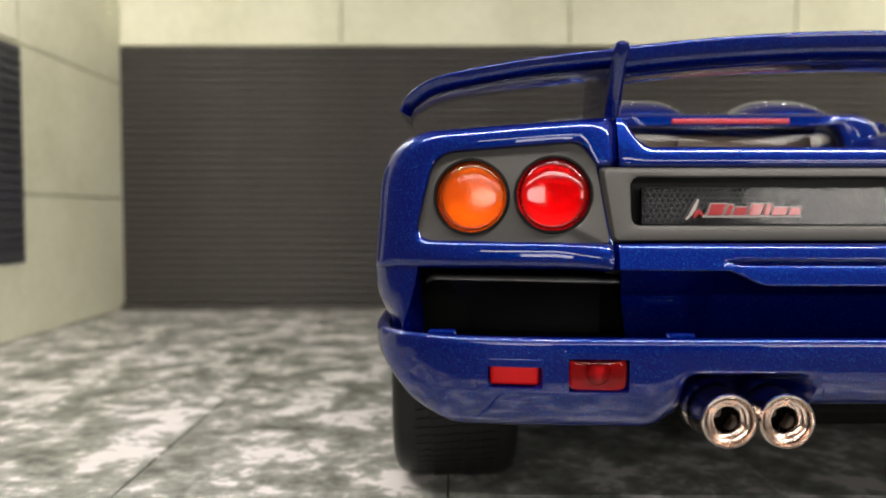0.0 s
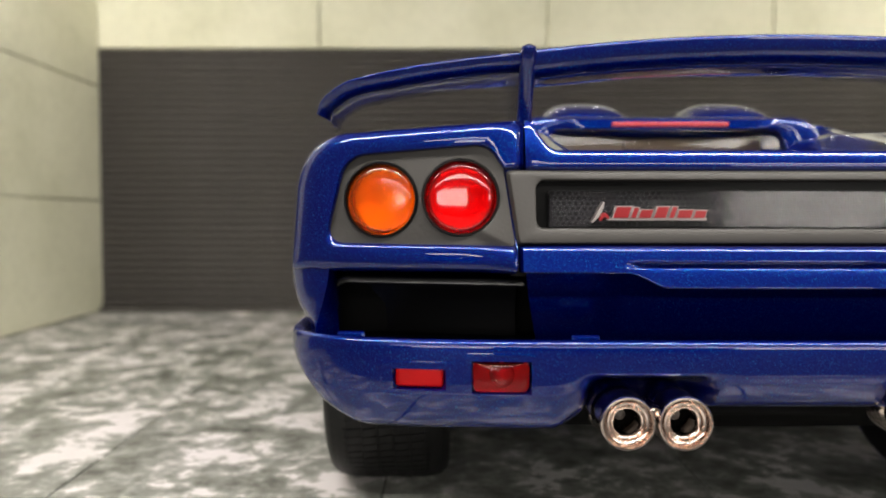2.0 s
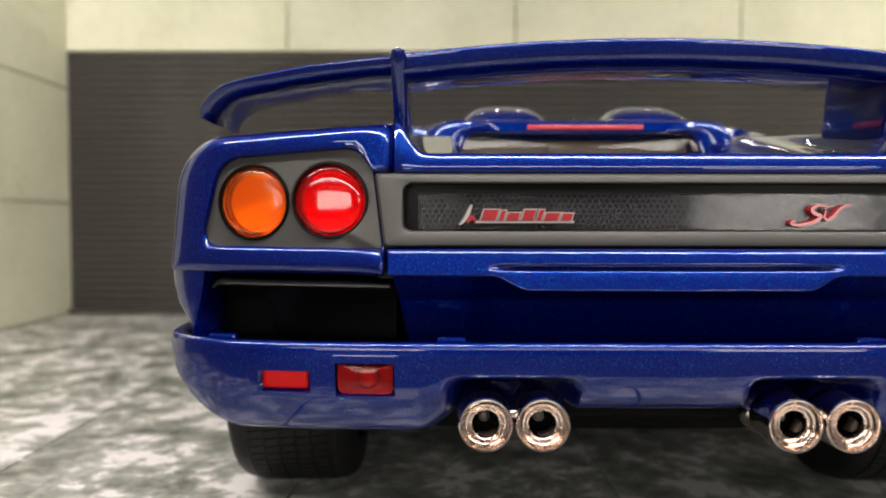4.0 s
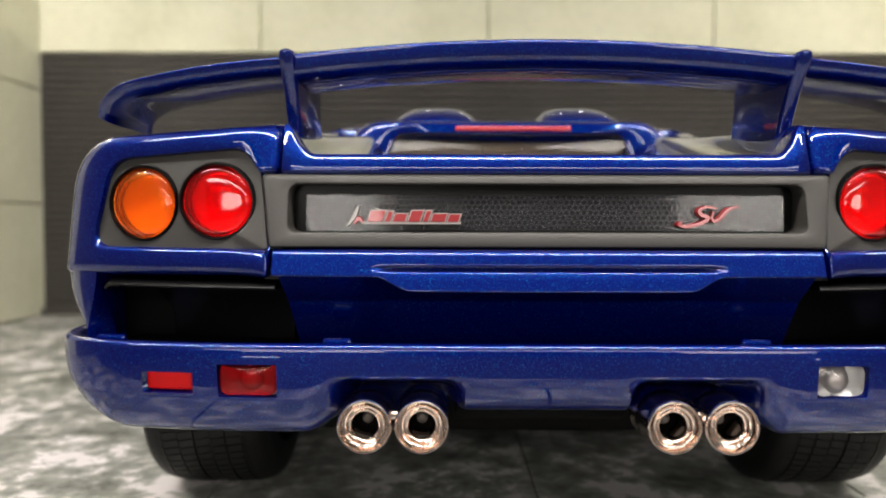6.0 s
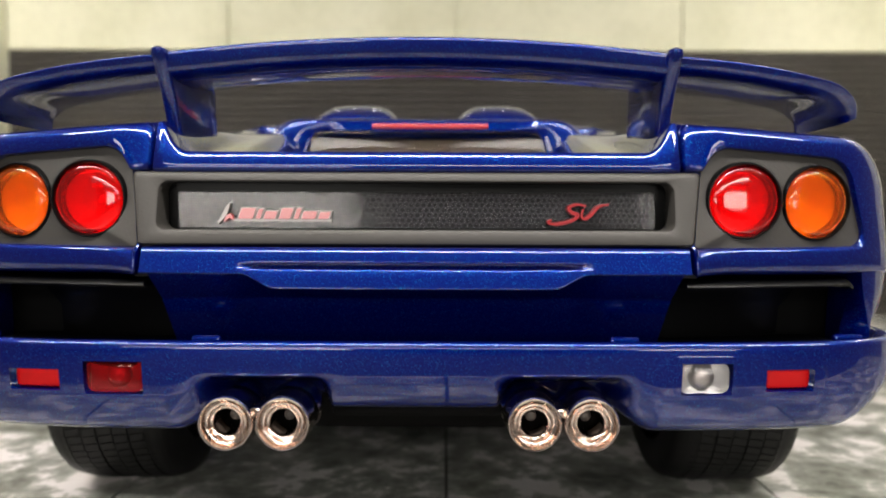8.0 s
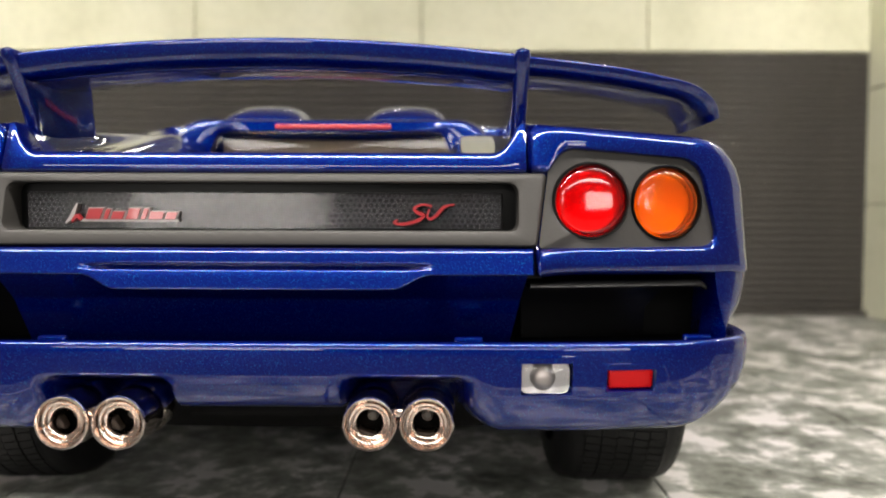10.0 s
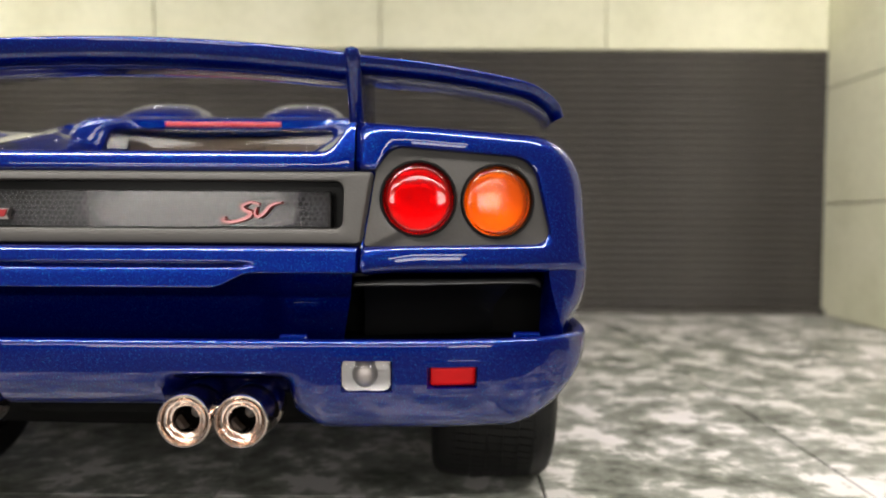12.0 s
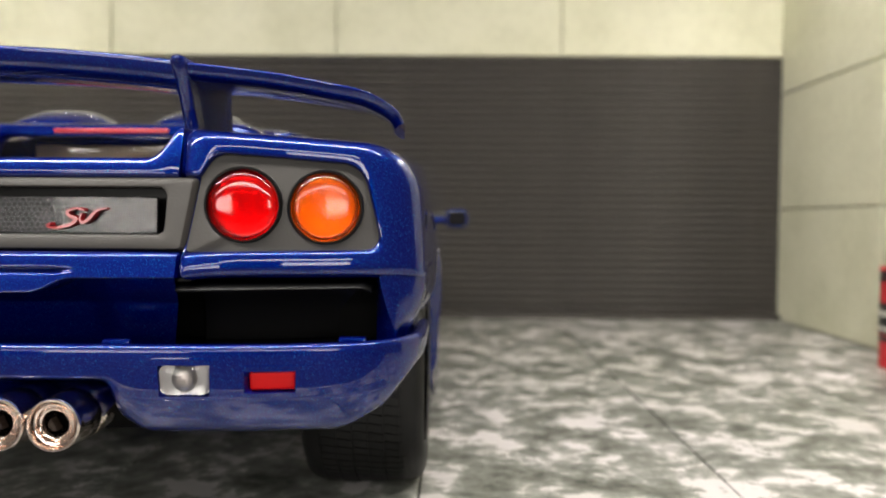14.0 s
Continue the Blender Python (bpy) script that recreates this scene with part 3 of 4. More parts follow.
def tail_quarter(s):
    outer, inner = rounded(OUTER, 8, 8), rounded(INNER, 8, 8)
    rows = []
    for f, d in ((0, 42), (0, 22), (0, 8), (0.005, 4.2), (0.035, 2.1), (0.1, 0.85), (0.22, 0.2), (0.45, 0), (0.85, 0), (0.95, 0.12), (1.0, 0.5), (1.0, 2.5)):
        row = []
        for o, i in zip(outer, inner):
            p = o.lerp(i, f)
            inner_side = 1 - smooth((p.x - 29.6) / 3)
            edge = lerp(0.25, 0.06, smooth((42 - p.y) / 2))
            deep = d * lerp(1.0, 1.0 if d > 10 or (d < 1 and p.y > 42) else edge, inner_side)
            back = 1.3 * smooth((32.3 - p.x) / 0.4) * smooth((48.5 - p.y) / 0.4) * smooth((p.y - 39.6) / 0.4)
            row.append((s * p.x, face_y(p.x, p.y) + deep + back, p.y + 0.06 * max(0.0, d - 4) * smooth((p.y - 47) / 3)))
        rows.append(row)
    part("rear_quarter", loft(bmesh.new(), rows, close_v=True), PAINT, car, "glossy blue tail surround", 50)
    bm = bmesh.new()
    centre = Vector((s * 41.5, face_y(41.5, 45.2) + 0.6, 45.2))
    fine = rounded(INNER, 8, 24)
    loop = [(s * p.x, face_y(p.x, p.y) + 0.9, p.y) for p in fine]
    fill(bm, loop, centre, 44)
    gone = [f for f in bm.faces if any((f.calc_center_median().xz - Vector((s * q, w))).length < 4.0 for q, w in ((45.5, 45.0), (36.5, 45.2)))]
    bmesh.ops.delete(bm, geom=gone, context="FACES")
    for v in bm.verts:
        for q, w in ((45.5, 45.0), (36.5, 45.2)):
            off = Vector((v.co.x - s * q, v.co.z - w))
            if 0 < off.length < 4.28:
                off *= 4.28 / off.length
                v.co.x, v.co.z = s * q + off.x, w + off.y
    panel = part("lamp_panel", bm, GREY, car, "matt dark grey lamp panel")
    for a, z, lens, word in ((45.5, 45.0, AMBER_LENS, "round domed amber lens"), (36.5, 45.2, RED_LENS, "round domed red lens")):
        lean = 0.19 if a > 40 else 0.05
        y = face_y(a, z) + 0.45
        place = Matrix.Translation((s * a, y, z)) @ Matrix.Rotation(s * lean, 4, "Z") @ Matrix.Scale(0.965, 4)
        ring = lathe(bmesh.new(), [(1.6, 4.5), (-0.2, 4.5), (-0.36, 4.38), (-0.36, 4.22), (-0.1, 4.1), (1.9, 4.06)], (0, 0, 0), "y", 48)
        bmesh.ops.transform(ring, matrix=place, verts=ring.verts)
        lamp_ring = part("lamp_ring", ring, BLACK, panel, "black lamp ring")
        dome = lathe(bmesh.new(), [(1.3, 4.08), (0.3, 4.08), (0.0, 4.02), (-0.25, 3.86), (-0.42, 3.6), (-0.54, 3.2), (-0.61, 2.65), (-0.655, 2.0), (-0.688, 1.3), (-0.705, 0.6), (-0.71, 0.02), (-0.4, 0.02), (-0.37, 1.2), (-0.28, 2.4), (-0.1, 3.3), (0.3, 3.72), (1.3, 3.8)], (0, 0, 0), "y", 48)
        bmesh.ops.transform(dome, matrix=place, verts=dome.verts)
        part("lens", dome, lens, lamp_ring, word, 60)
        dish = lathe(bmesh.new(), [(1.75, 4.0), (1.7, 3.6), (1.85, 2.8), (2.0, 1.8), (2.05, 0.9), (2.05, 0.02)], (0, 0, 0), "y", 40)
        bmesh.ops.transform(dish, matrix=place, verts=dish.verts)
        part("reflector", dish, LAMP_SILVER, lamp_ring, "pale lamp reflector")
    # side of the tail below the lamps, round the vent
    rows = []
    for z, t in ((37.6, 0.0), (36.4, 0.05), (35.0, 0.2), (33.0, 0.5), (31.0, 0.85), (30.0, 1.0), (27.8, 1.06)):
        w = 57.15 - 2.2 * t ** 1.8
        skin, crease = Vector((w - 1.3, 10.7 - 0.4 * t)), Vector((51.6 + 1.8 * t, 8.0 + 1.3 * t))
        prof = [(w + 0.4, 30), (w + 0.2, 24), (w, 15.5), (w - 0.12, 13.5), (w - 0.5, 12.0), skin]
        prof += [skin.lerp(crease, f) - Vector((0, 0.35 * math.sin(math.pi * f))) for f in (0.25, 0.5, 0.75, 0.95)]
        prof += [crease, (51.3 - 0.3 * t, 9.2 + 2.2 * t), (51.5 - 0.3 * t, 15)]
        rows.append([(s * x, y, z) for x, y in prof])
    part("tail_side", loft(bmesh.new(), rows), PAINT, car, "glossy blue tail side", 50)
    bm = bmesh.new()
    rows = []
    for k in range(25):
        x = lerp(29.6, 50.7, k / 24)
        e = smooth((50.7 - x) / 0.9)
        back = 4.7 * max(0.0, (x - 29) / 21) ** 1.3 - 3.1
        rows.append([(s * (x - 0.3 * max(0.0, (36.4 - z) / 6.4) * smooth((x - 45) / 5.7)), min(y + back, 17) + (1 - e) * 0.6, z - (1 - e) * 0.5) for y, z in ((17, 36.3), (6.6, 36.3), (6.0, 36.2), (5.6, 35.98), (5.42, 35.7), (5.55, 35.5), (6.4, 35.5), (11.0, 35.4), (15.0, 35.2), (15.8, 32.0), (15.9, 27.0))])
    loft(bm, rows, cap=True)
    part("vent_panel", bm, BLACK, car, "satin black hollow vent")


for s in (-1, 1):
    tail_quarter(s)
    # Black strip stands for the shade in the gap beside the ledge.
    part("seam_shade", boxed(*sorted((s * 29.2, s * 31.0)), 3.6, 4.6, 36.6, 40.0), BLACK, car, "black strip standing for the shade in the seam")

# grey bar with its long slot
bar_out = rounded([(-30.35, 40.1, 0.4), (30.35, 40.1, 0.4), (31.5, 48.2, 0.4), (-31.5, 48.2, 0.4)], 5, 10)
slot = rounded([(-28.3, 41.8, 0.9), (28.3, 41.8, 0.9), (28.3, 47.1, 1.1), (-28.3, 47.1, 1.1)], 5, 10)
bm = bmesh.new()
loft(bm, [[(o.lerp(i, f).x, 2.15 + 0.22 * (o.lerp(i, f).y - 40) + d, o.lerp(i, f).y) for o, i in zip(bar_out, slot)] for f, d in ((0, 6), (0, 0.7), (0.12, 0.15), (0.3, 0), (0.85, 0), (0.97, 0.12), (1, 0.4), (1, 4.6))], close_v=True)
bar = part("rear_bar", bm, GREY, car, "matt dark grey bar with a long slot")
part("slot_back", boxed(-29.0, 29.0, 6.6, 7.4, 41, 48), BLACK, bar, "black slot back")
part("screen_plate", boxed(-26.7, 26.7, 5.1, 5.6, 41.9, 46.0, bevel=0.15), SCREEN, bar, "smoked dark backing plate")
part("screen_cover", boxed(-26.6, 26.6, 4.96, 5.04, 41.95, 45.95), COVER, bar, "thin clear cover over the mesh")
hexes = bmesh.new()
pitch, rise = 0.66, 0.57
for r in range(7):
    for c in range(80):
        cx, cz = -26.3 + c * pitch + (pitch / 2 if r % 2 else 0), 42.3 + r * rise
        outer = [hexes.verts.new((cx + 0.38 * math.cos(math.pi / 6 + k * math.pi / 3), 5.065, cz + 0.38 * math.sin(math.pi / 6 + k * math.pi / 3))) for k in range(6)]
        inner = [hexes.verts.new((cx + 0.30 * math.cos(math.pi / 6 + k * math.pi / 3), 5.065, cz + 0.30 * math.sin(math.pi / 6 + k * math.pi / 3))) for k in range(6)]
        deep = [hexes.verts.new((v.co.x, 5.1, v.co.z)) for v in inner]
        for k in range(6):
            n = (k + 1) % 6
            hexes.faces.new((outer[k], outer[n], inner[n], inner[k]))
            hexes.faces.new((inner[k], inner[n], deep[n], deep[k]))
tagged(part("mesh_screen", hexes, MESH, bar, "dark honeycomb mesh"), kind="stuff")


# raised badges on the mesh: plain strokes
def stroke(bm, pts, w, y0, y1, per=5):
    line = spline([(x, 0, z) for x, z in pts], per)
    rows = []
    for i, p in enumerate(line):
        d = line[min(i + 1, len(line) - 1)] - line[max(i - 1, 0)]
        n = Vector((-d.z, 0, d.x)).normalized() * w * (0.35 + 0.65 * math.sin(math.pi * min(0.9, max(0.1, i / (len(line) - 1)))))
        rows.append([(p.x + n.x, y1, p.z + n.z), (p.x + n.x * 0.7, y0, p.z + n.z * 0.7), (p.x - n.x * 0.7, y0, p.z - n.z * 0.7), (p.x - n.x, y1, p.z - n.z)])
    return loft(bm, rows, close_v=True, cap=True)


def bar_mark(bm, x0, x1, z0, z1, y0, y1, lean=0.3):
    vs = [bm.verts.new((x + lean * (z - 43.0), y, z)) for y in (y0, y1) for x, z in ((x0, z0), (x1, z0), (x1, z1), (x0, z1))]
    bm.faces.new(vs[:4])
    for i in range(4):
        bm.faces.new((vs[i], vs[(i + 1) % 4], vs[4 + (i + 1) % 4], vs[4 + i]))


MARKS = [(-19.7, -18.1, 1.2), (-17.75, -17.25, 1.1), (-16.9, -15.6, 0.85), (-15.2, -13.95, 1.2), (-13.55, -13.05, 1.2), (-12.7, -11.2, 0.85), (-10.85, -9.7, 0.8)]
foot = bmesh.new()
bar_mark(foot, -20.2, -9.3, 42.7, 42.98, 4.2, 5.02, 0.35)
for x0, x1, h in MARKS:
    bar_mark(foot, x0 - 0.13, x1 + 0.13, 42.9, 43.08 + h, 4.2, 5.02, 0.35)
badge = part("badge", foot, SILVER, bar, "silver-edged red badge strokes")
for x0, x1, h in MARKS:
    bm = bmesh.new()
    bar_mark(bm, x0, x1, 42.98, 42.98 + h, 4.0, 4.3, 0.35)
    part("stroke", bm, RED_BADGE, badge, "red raised stroke")
part("stroke", stroke(bmesh.new(), [(-22.0, 42.5), (-21.4, 43.2), (-21.0, 44.0), (-20.7, 44.7)], 0.3, 4.2, 5.02), SILVER, badge, "silver pointed stroke")
part("stroke", stroke(bmesh.new(), [(-21.2, 42.7), (-20.7, 43.3), (-20.2, 42.9)], 0.3, 3.95, 4.4), RED_BADGE, badge, "red raised stroke")
bm = stroke(bmesh.new(), [(15.0, 43.0), (14.6, 42.7), (15.6, 42.5), (17.2, 42.9), (17.9, 43.5), (17.2, 43.8), (16.9, 44.3), (17.8, 44.7), (18.8, 44.5)], 0.28, 4.0, 5.02)
script = part("script_badge", bm, RED_BADGE, bar, "curled red script stroke")
part("stroke", stroke(bmesh.new(), [(18.5, 44.2), (18.3, 43.4), (18.7, 43.1), (19.4, 43.6), (20.0, 44.3), (20.6, 44.6), (21.3, 44.7)], 0.24, 4.0, 5.02), RED_BADGE, script)

# centre blue lip under the wing, with its ends rising to the wing posts
rows = []
for k in range(-60, 61):
    x = 29.3 * k / 60
    a = abs(x)
    top = 50.5 + 3.5 * max(0.0, min(1.0, (a - 25.7) / 2.9)) ** 1.9
    roll = 0.35 * max(0.0, (a - 27.9) / 1.3) ** 2
    mid, edge = lerp(48.8, top, 0.5), 4.15 + (top - 48.8) * 0.36
    rows.append([(x, 7.0, 48.1), (x, 4.7, 48.1), (x, 4.3, 48.3), (x, 4.15, 48.75), (x, lerp(4.15, edge, 0.5), mid), (x, lerp(4.15, edge, 0.8), lerp(48.8, top, 0.8)), (x, edge + 0.02, top - 0.2), (x, edge + 0.18, top - 0.05), (x, edge + 0.5, top), (x, 8.6, top + 0.05), (x, 10.0, top - 0.5), (x, 10.5, top - 2)])
    rows[-1] = [(x, y + roll * smooth((9 - y) / 4), z) for x, y, z in rows[-1]]
part("deck_lip", loft(bmesh.new(), rows, cap=True), PAINT, car, "glossy blue tail lip", 50)

# engine deck behind it, rising to the rear window
rows = []
for i in range(24):
    y = 8.5 + i * 43.5 / 23
    row = []
    for k in range(-40, 41):
        x = 31 * k / 40
        a = abs(x)
        lip = 50.3 + 3.4 * max(0.0, min(1.0, (a - 25.7) / 2.9)) ** 1.9
        side = lerp(lip, 56.3, max(0.0, min(1.0, (y - 9) / 30)) ** 1.15)
        row.append((x, y, lerp(48.2, side, smooth((a - 17.8) / 5.0))))
    rows.append(row)
part("engine_deck", loft(bmesh.new(), rows), PAINT, car, "glossy blue hollow engine deck", 50)
frame_out = rounded([(-30.5, 48.5, 0.5), (30.5, 48.5, 0.5), (26.5, 60.6, 5.5), (-26.5, 60.6, 5.5)], 6, 8)
pane = rounded([(-22.2, 51.0, 1.2), (22.2, 51.0, 1.2), (19.6, 58.2, 2.0), (-19.6, 58.2, 2.0)], 6, 8)
bm = bmesh.new()
loft(bm, [[(o.lerp(i, f).x, 50.5 + d + (o.lerp(i, f).y - 52) * 0.04, o.lerp(i, f).y) for o, i in zip(frame_out, pane)] for f, d in ((0, 8), (0, 2), (0.1, 0.7), (0.3, 0), (0.9, 0), (1, 0.3), (1, 2))], close_v=True)
surround = part("rear_window_frame", bm, PAINT, car, "glossy blue rear window surround", 50)
loop = [(p.x, 51.6 + (p.y - 52) * 0.04, p.y) for p in pane]
window = fill(bmesh.new(), loop, (0, 51.6, 55.3), 3)
bmesh.ops.solidify(window, geom=window.faces[:], thickness=0.5)
part("rear_window", window, GLASS, surround, "tinted rear window glass")
cabin = bmesh.new()
box(cabin, -23.3, 23.3, 61.4, 62.2, 50, 58.7)
box(cabin, -4, 4, 60.0, 61.4, 56.2, 58.2, bevel=0.3)
part("cabin_bulkhead", cabin, TAN, surround, "tan cabin trim behind the glass")
part("brake_light", boxed(-9.4, 10.6, 50.2, 51.8, 58.6, 59.45, bevel=0.2), BRAKE_RED, surround, "long red high brake light")

# twin scoops on the roof
for s in (-1, 1):
    rows = []
    for y, h in ((54.2, 0.2), (54.35, 0.32), (54.8, 0.42), (55.5, 0.52), (56.5, 0.625), (58, 0.755), (60, 0.885), (62, 0.96), (64.5, 1.0), (72, 0.85), (80, 0.5), (90, 0.1)):
        row = []
        for k in range(17):
            t = -1 + 2 * k / 16
            row.append((s * (12.8 + 8.2 * t), y, 59.4 + 5.0 * h * (1 - abs(t) ** 3.4) ** 0.6))
        rows.append(row)
    part("roof_scoop", loft(bmesh.new(), rows, cap=True), PAINT, car, "rounded glossy blue roof scoop", 50)


# rear wing: a section led along its span
def wing_spine(x):
    a = abs(x)
    top = 63.3 - 1.5 * (a / 28) ** 2 if a < 28 else 61.8 - (a - 28) * 0.085 - 0.0042 * (a - 28) ** 2
    return top


def wing_rows(path, thick, chord):
    rows = []
    n = len(path)
    for i, (x, y, z) in enumerate(path):
        a, b = path[max(i - 1, 0)], path[min(i + 1, n - 1)]
        tx, tz = b[0] - a[0], b[2] - a[2]
        l = math.hypot(tx, tz)
        nx, nz = tz / l, -tx / l
        if tx < 0:
            nx, nz = -nx, -nz
        th, ch = thick(i / (n - 1)), chord(i / (n - 1))
        row = []
        for u, v in ((0.014, 0.42), (0.005, 0.22), (0.0, 0.12), (0.003, 0.06), (0.012, 0.018), (0.03, 0.0), (0.25, 0.03), (0.5, 0.2), (0.8, 0.45), (0.95, 0.54), (1.0, 0.6), (0.97, 0.66), (0.8, 0.8), (0.5, 0.97), (0.25, 1.0), (0.15, 0.97), (0.09, 0.9), (0.055, 0.79), (0.034, 0.66), (0.022, 0.54)):
            row.append((x + nx * v * th, y + u * ch, z + nz * v * th))
        rows.append(row)
    return rows


wing = bmesh.new()
path = [(x, 5.0 + 0.0012 * x * x, wing_spine(x)) for x in [-28.9 + 57.8 * k / 40 for k in range(41)]]
loft(wing, wing_rows(path, lambda t: 2.9, lambda t: 16.0), close_v=True, cap=True)
strip = bmesh.new()
lip_path = [(x, 7.6 + 0.0012 * x * x, wing_spine(x) - 2.45) for x in [-27.2 + 54.4 * k / 30 for k in range(31)]]
loft(strip, wing_rows(lip_path, lambda t: 0.55, lambda t: 2.2), close_v=True, cap=True)
centre_wing = part("wing_blade", wing, PAINT, car, "arched glossy blue wing blade", 50)
part("wing_strip", strip, PAINT, centre_wing, "slim lip under the wing blade", 50)
for s in (-1, 1):
    ctrl = [(28.9, 5.9, 61.3), (34, 6.3, 60.9), (40, 7.0, 60.3), (45, 8.0, 59.6), (49.5, 9.6, 58.9), (52.0, 11.2, 58.0), (53.7, 12.8, 56.9), (54.5, 14.2, 55.5)]
    path = [(s * (28.2 + (p.x - 28.2) * 0.985), p.y, p.z + 0.25) for p in spline(ctrl, 5)]
    bm = loft(bmesh.new(), wing_rows(path, lambda t: 1.85 - 0.15 * t, lambda t: 16.0 - 1.5 * t * t), close_v=True, cap=True)
    part("wing_tip", bm, PAINT, car, "down-curved glossy blue wing end", 50)
    rows = []
    for z, y0, y1, w in ((53.0, 10.2, 25.5, 0.92), (55, 9.2, 25.2, 0.9), (57.5, 7.8, 24.8, 0.9), (60, 6.2, 24.4, 0.95), (61.4, 4.9, 24.0, 0.92), (61.95, 4.9, 23.4, 0.8), (62.2, 5.3, 22.4, 0.35)):
        x = s * 28.9
        row = []
        for k in range(24):
            t = 2 * math.pi * k / 24
            c, d = math.cos(t), math.sin(t)
            row.append((x + w * math.copysign(abs(c) ** 0.9, c), (y0 + w if d > 0 else y1 - w * 2) - d * (w if d > 0 else w * 2), z))
        rows.append(row)
    part("wing_post", loft(bmesh.new(), rows, close_v=True, cap=True), PAINT, car, "slim glossy blue wing post", 50)

# exhausts
for s, cx in ((-1, -16.45), (1, 15.5)):
    pair = bmesh.new()
    box(pair, cx - 1.0, cx + 1.0, -0.9, 12, 22.2, 23.2, bevel=0.3)
    bridge = part("exhaust", pair, CHROME, car, "paired polished metal exhaust")
    for d in (-2.95, 2.95):
        x, z = cx + d, 21.85
        pipe = lathe(bmesh.new(), [(16, 1.2), (10.2, 1.4), (9.4, 2.0), (8.6, 2.6), (7.6, 2.92), (6.0, 3.02), (4.3, 3.0), (4.15, 2.86), (3.95, 2.86), (3.8, 2.98), (1.4, 2.92), (0.5, 2.78), (-0.1, 2.76), (-0.5, 2.85), (-0.85, 2.82), (-1.0, 2.72), (-0.98, 2.58), (-0.75, 2.46), (0.1, 2.42), (0.12, 2.26), (-0.55, 2.22), (-0.68, 2.12), (-0.66, 2.0), (-0.5, 1.9), (0.05, 1.86), (0.07, 1.76), (-0.32, 1.72), (-0.4, 1.64), (-0.36, 1.54), (-0.2, 1.44), (0.3, 1.36), (5, 1.34)], (x, -1.6, z), "y", 48)
        part("tailpipe", pipe, CHROME, bridge, "polished stepped tailpipe", 50)
        core = lathe(bmesh.new(), [(4.5, 1.5), (4.3, 0.6), (3.6, 0.45), (3.5, 0.02)], (x, -1.6, z), "y", 24)
        part("bore", core, DULL, bridge, "dark pipe bore")
        part("stud", lathe(bmesh.new(), [(3.9, 0.62), (3.1, 0.6), (2.8, 0.48), (2.68, 0.25), (2.65, 0.01)], (x, -1.6, z), "y", 14), STUD, bridge)

# ledge under the grey bar, sloping out and down, and the panel that falls away below it
rows = []
for k in range(-150, 151):
    x = 30.2 * k / 150
    out = abs(x)
    e = smooth((30.2 - out) / 0.35 + 0.15)
    low = lerp(35.6, 37.1, smooth((out - 14.6) / 4.2))
    cut = smooth((19.4 - out) / 3.4)
    bow = 1.5 * (1 - (x / 29.75) ** 2)
    row = [(x, 7.0, 39.95), (x, 3.2, 39.95), (x, 2.8, 39.9), (x, 2.5, 39.75), (x, 2.3, 39.45)]
    for z, d in ((39.2, 0), (38.9, 0), (38.5, 0.0), (38.38, 0.02), (38.28, 0.09), (38.2, 0.22), (38.05, 0.85), (37.75, 0.8), (37.68, 0.18), (37.63, 0.05), (37.5, 0.0), (lerp(37.5, low, 0.4), 0), (lerp(37.5, low, 0.75), 0), (low + 0.16, 0.0), (low + 0.08, 0.015), (low + 0.02, 0.06), (low - 0.03, 0.16), (low - 0.06, 0.4), (low - 0.1, 0.8), (low - 0.15, 4.0)):
        row.append((x, 2.3 - (39.45 - z) * 0.36 + d * (cut if z > 37.55 else 1.0), z))
    rows.append([(x, lerp(4.5, y, e) - bow * smooth((6 - y) / 3), z) for x, y, z in row])
part("tail_ledge", loft(bmesh.new(), rows, cap=True), PAINT, car, "glossy blue ledge across the tail", 50)
rows = []
for j in range(40):
    z = 37.8 - j * 10.6 / 39
    row = []
    for k in range(-90, 91):
        half = 29.5 - (37.6 - z) * 0.2
        x = half * k / 90
        row.append((x, 2.3 + 0.9 * min(37.6 - z, 3.6) + 0.35 * max(0.0, 34.0 - z) + 1.6 * smooth((22.0 - abs(x)) / 4.5), z))
    rows.append(row)
part("lower_panel", loft(bmesh.new(), rows), PAINT, car, "glossy blue lower tail panel with a hollow for the plate", 50)

# door mirrors
for s in (-1, 1):
    bm = bmesh.new()
    rows = []
    for y, g in ((136, 0.8), (136.6, 1.0), (139, 1.0), (143, 0.8), (146, 0.3)):
        rows.append([(s * 61.9 + 3.3 * g * math.copysign(abs(math.cos(t)) ** 0.6, math.cos(t)), y, 44.6 + 2.8 * g * math.copysign(abs(math.sin(t)) ** 0.6, math.sin(t))) for t in [2 * math.pi * k / 20 for k in range(20)]])
    loft(bm, rows, close_v=True, cap=True)
    box(bm, *sorted((s * 53, s * 59)), 138.5, 141.5, 43.4, 45.0, bevel=0.4)
    mirror = part("door_mirror", bm, PAINT, car, "glossy blue door mirror")
    part("mirror_glass", boxed(s * 61.9 - 2.5, s * 61.9 + 2.5, 135.6, 136.0, 42.6, 46.6, bevel=0.15), DARK_GLASS, mirror, "dark mirror glass")

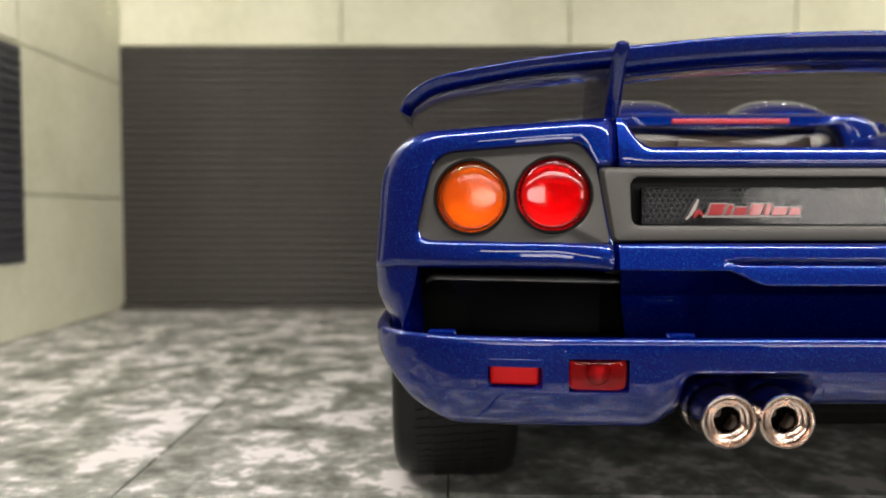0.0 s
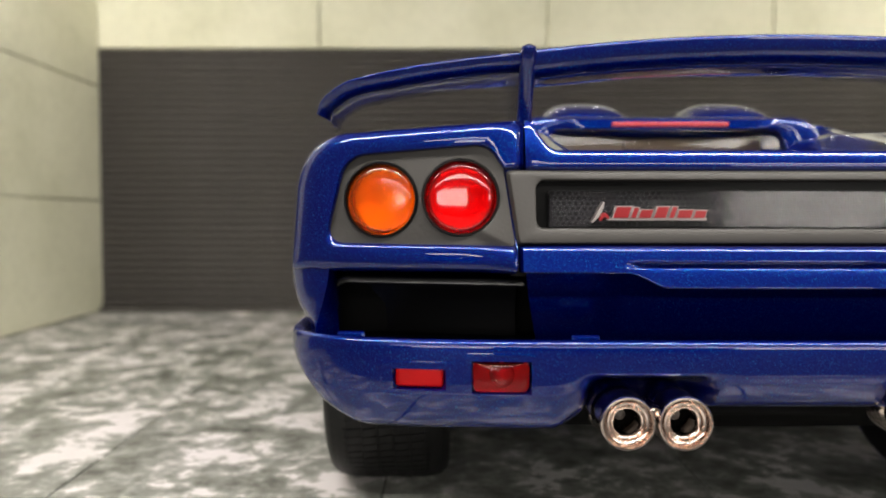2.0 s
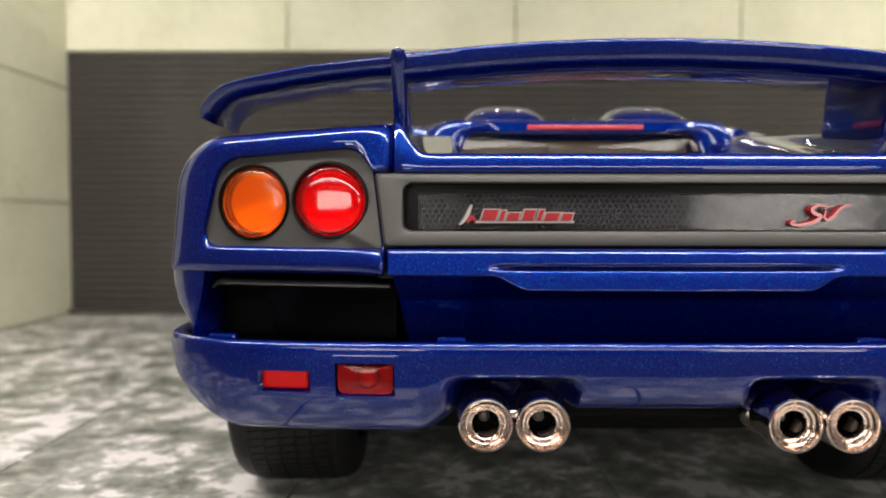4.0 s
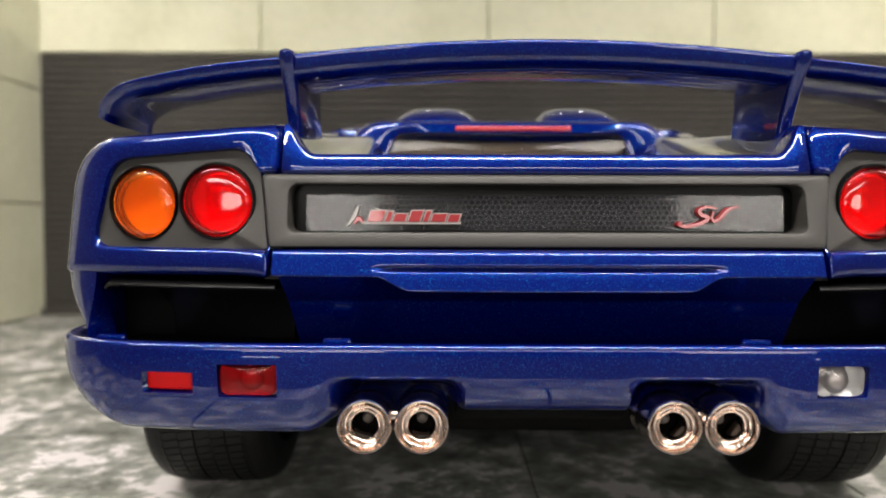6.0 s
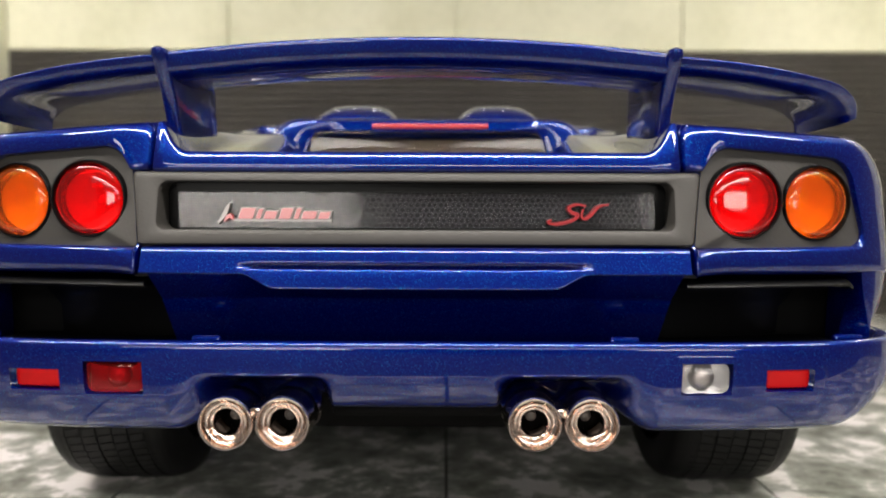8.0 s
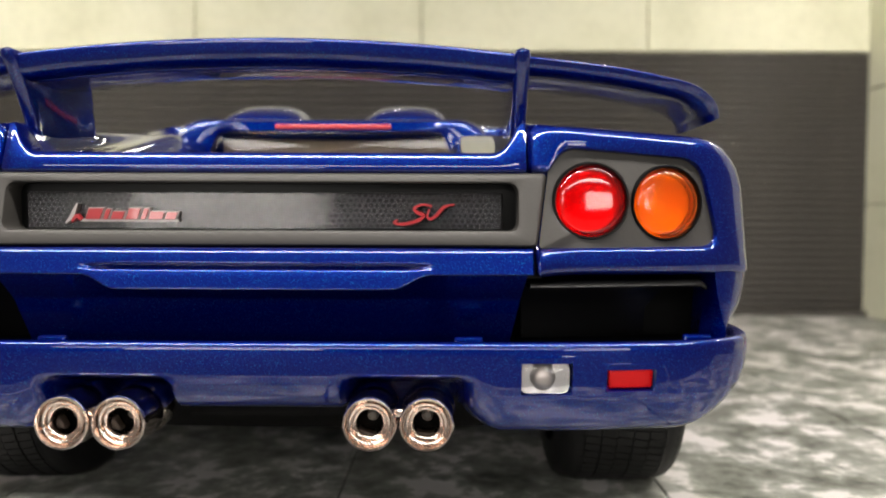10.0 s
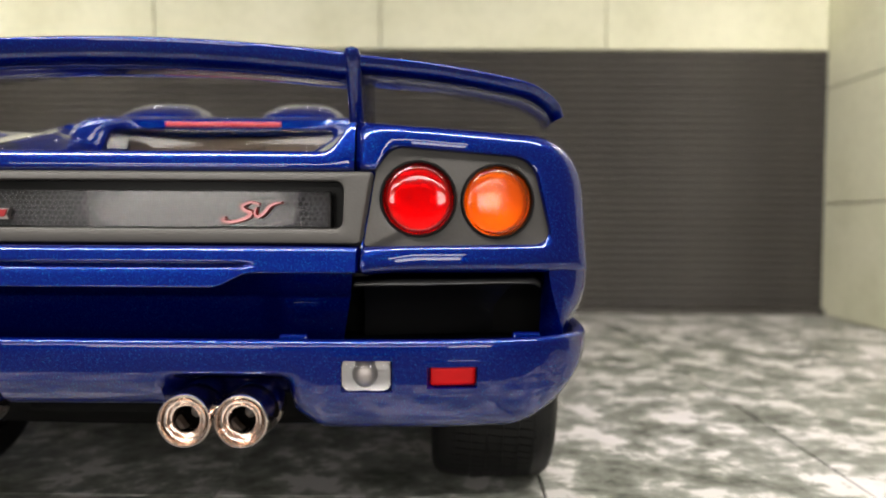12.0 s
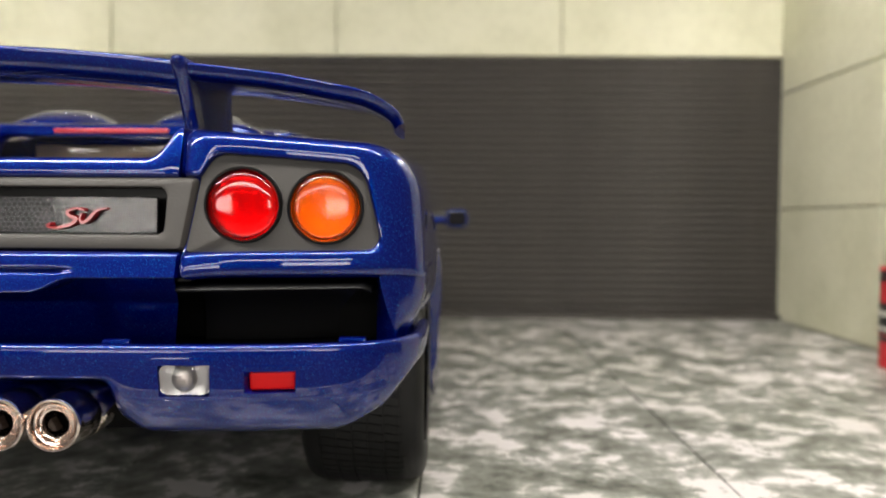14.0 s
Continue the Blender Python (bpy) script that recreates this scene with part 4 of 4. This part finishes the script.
# ---- small drum by the side wall ----
drum = thing("oil_drum", (200.2, 145, 0), "small red drum with black printed bands", "drum")
part("body", lathe(bmesh.new(), [(0.0, 0.02), (0.0, 8.94), (0.5, 9.37), (1.2, 9.12), (9.8, 9.12), (10.1, 9.42), (10.5, 9.12), (20.2, 9.12), (20.5, 9.42), (20.9, 9.12), (29.4, 9.12), (30.2, 9.37), (30.7, 9.03), (30.4, 8.60), (29.8, 9.8), (29.7, 0.02)], (200.2, 145, 0), "z", 48), DRUM_RED, drum)
for z0, z1 in ((8.2, 19.8), (26.2, 29.6)):
    part("band", lathe(bmesh.new(), [(z0, 9.03), (z0, 9.22), (z1, 9.22), (z1, 9.03)], (200.2, 145, 0), "z", 48), DRUM_BLACK, drum, "black printed band")
for k, (z0, z1, a0, a1) in enumerate(((15.8, 17.6, 2.4, 3.9), (11.4, 12.8, 2.6, 3.8))):
    bm = bmesh.new()
    loft(bm, [[(200.2 + 9.28 * math.cos(a), 145 + 9.28 * math.sin(a), z) for z in (z0, z1)] for a in [lerp(a0, a1, i / 12) for i in range(13)]])
    part("print", bm, DRUM_WHITE, drum, "pale printed bar")

# ---- dark louvred panel on the side wall ----
louvre = thing("wall_louvre", (LEFT, 140, 26.5), "dark blue-grey louvred panel set in the wall", "vent panel")
part("back", boxed(LEFT - 1.0, LEFT + 0.6, 92, 179, 26.5, 100.5), PANEL_DARK, louvre)
for k in range(22):
    z = 28.0 + k * 3.3
    part("slat", boxed(LEFT + 0.5, LEFT + 1.3, 93, 178, z, z + 2.7, bevel=0.3, seg=1), PANEL_DARK, louvre)

# ---- pieces: shutter slats, wall panels, floor tiles ----
slat = bmesh.new()
prof = [(1.2, 0.0), (0.5, 0.2), (-0.1, 0.55), (-0.6, 1.1), (-0.75, 1.7), (-0.6, 2.3), (0.0, 2.75), (0.8, 3.05), (1.6, 3.3)]
loft(slat, [[(x, y, z) for y, z in prof] for x in (LEFT - 7, RIGHT - 7)])
slat_mesh = mesh_of("slat", slat, SHUTTER, (0, -3.6, 0), 60)
for k in range(35):
    piece("slat", slat_mesh, (7, BACK, 2.6 + k * 3.31), shutter)


def panel_mesh(name, wx, wz, axis, material):
    t, g = 2.0, 0.35
    if axis == "y":
        bm = boxed(g, wx - g, 0, t, g, wz - g, bevel=0.25, seg=1)
    else:
        bm = boxed(0, t, g, wx - g, g, wz - g, bevel=0.25, seg=1)
    return mesh_of(name, bm, material)


edges = [LEFT, -94.2, 8.0, 109.5, RIGHT]
for a, b in zip(edges, edges[1:]):
    for z0, z1 in ((HEAD, 153.0), (153.0, ROOF)):
        piece("panel", panel_mesh("panel", b - a, z1 - z0, "y", WALL), (a, BACK + 2, z0), wall_north)
rows_z = [0.0, 50.2, 101.8, 153.0, ROOF]
cols_y = [SIDE, 77.0, 179.0, BACK + 4]
for wall, x in ((wall_west, LEFT - 2), (wall_east, RIGHT)):
    for y0, y1 in zip(cols_y, cols_y[1:]):
        for z0, z1 in zip(rows_z, rows_z[1:]):
            piece("panel", panel_mesh("panel", y1 - y0, z1 - z0, "x", WALL), (x, y0, z0), wall)

tile = mesh_of("tile", boxed(0.22, 51.28, 0.22, 102.78, -0.8, 0.0, bevel=0.12, seg=1), FLOOR)
front_tile = mesh_of("tile", boxed(0.22, 51.28, 0.22, 81.78, -0.8, 0.0, bevel=0.12, seg=1), FLOOR)
for c in range(8):
    piece("tile", front_tile, (-202.4 + c * 51.5, -48.0, 0), floor)
    for r in range(2, 5):
        piece("tile", tile, (-202.4 + c * 51.5, -172.0 + r * 103.0, 0), floor)
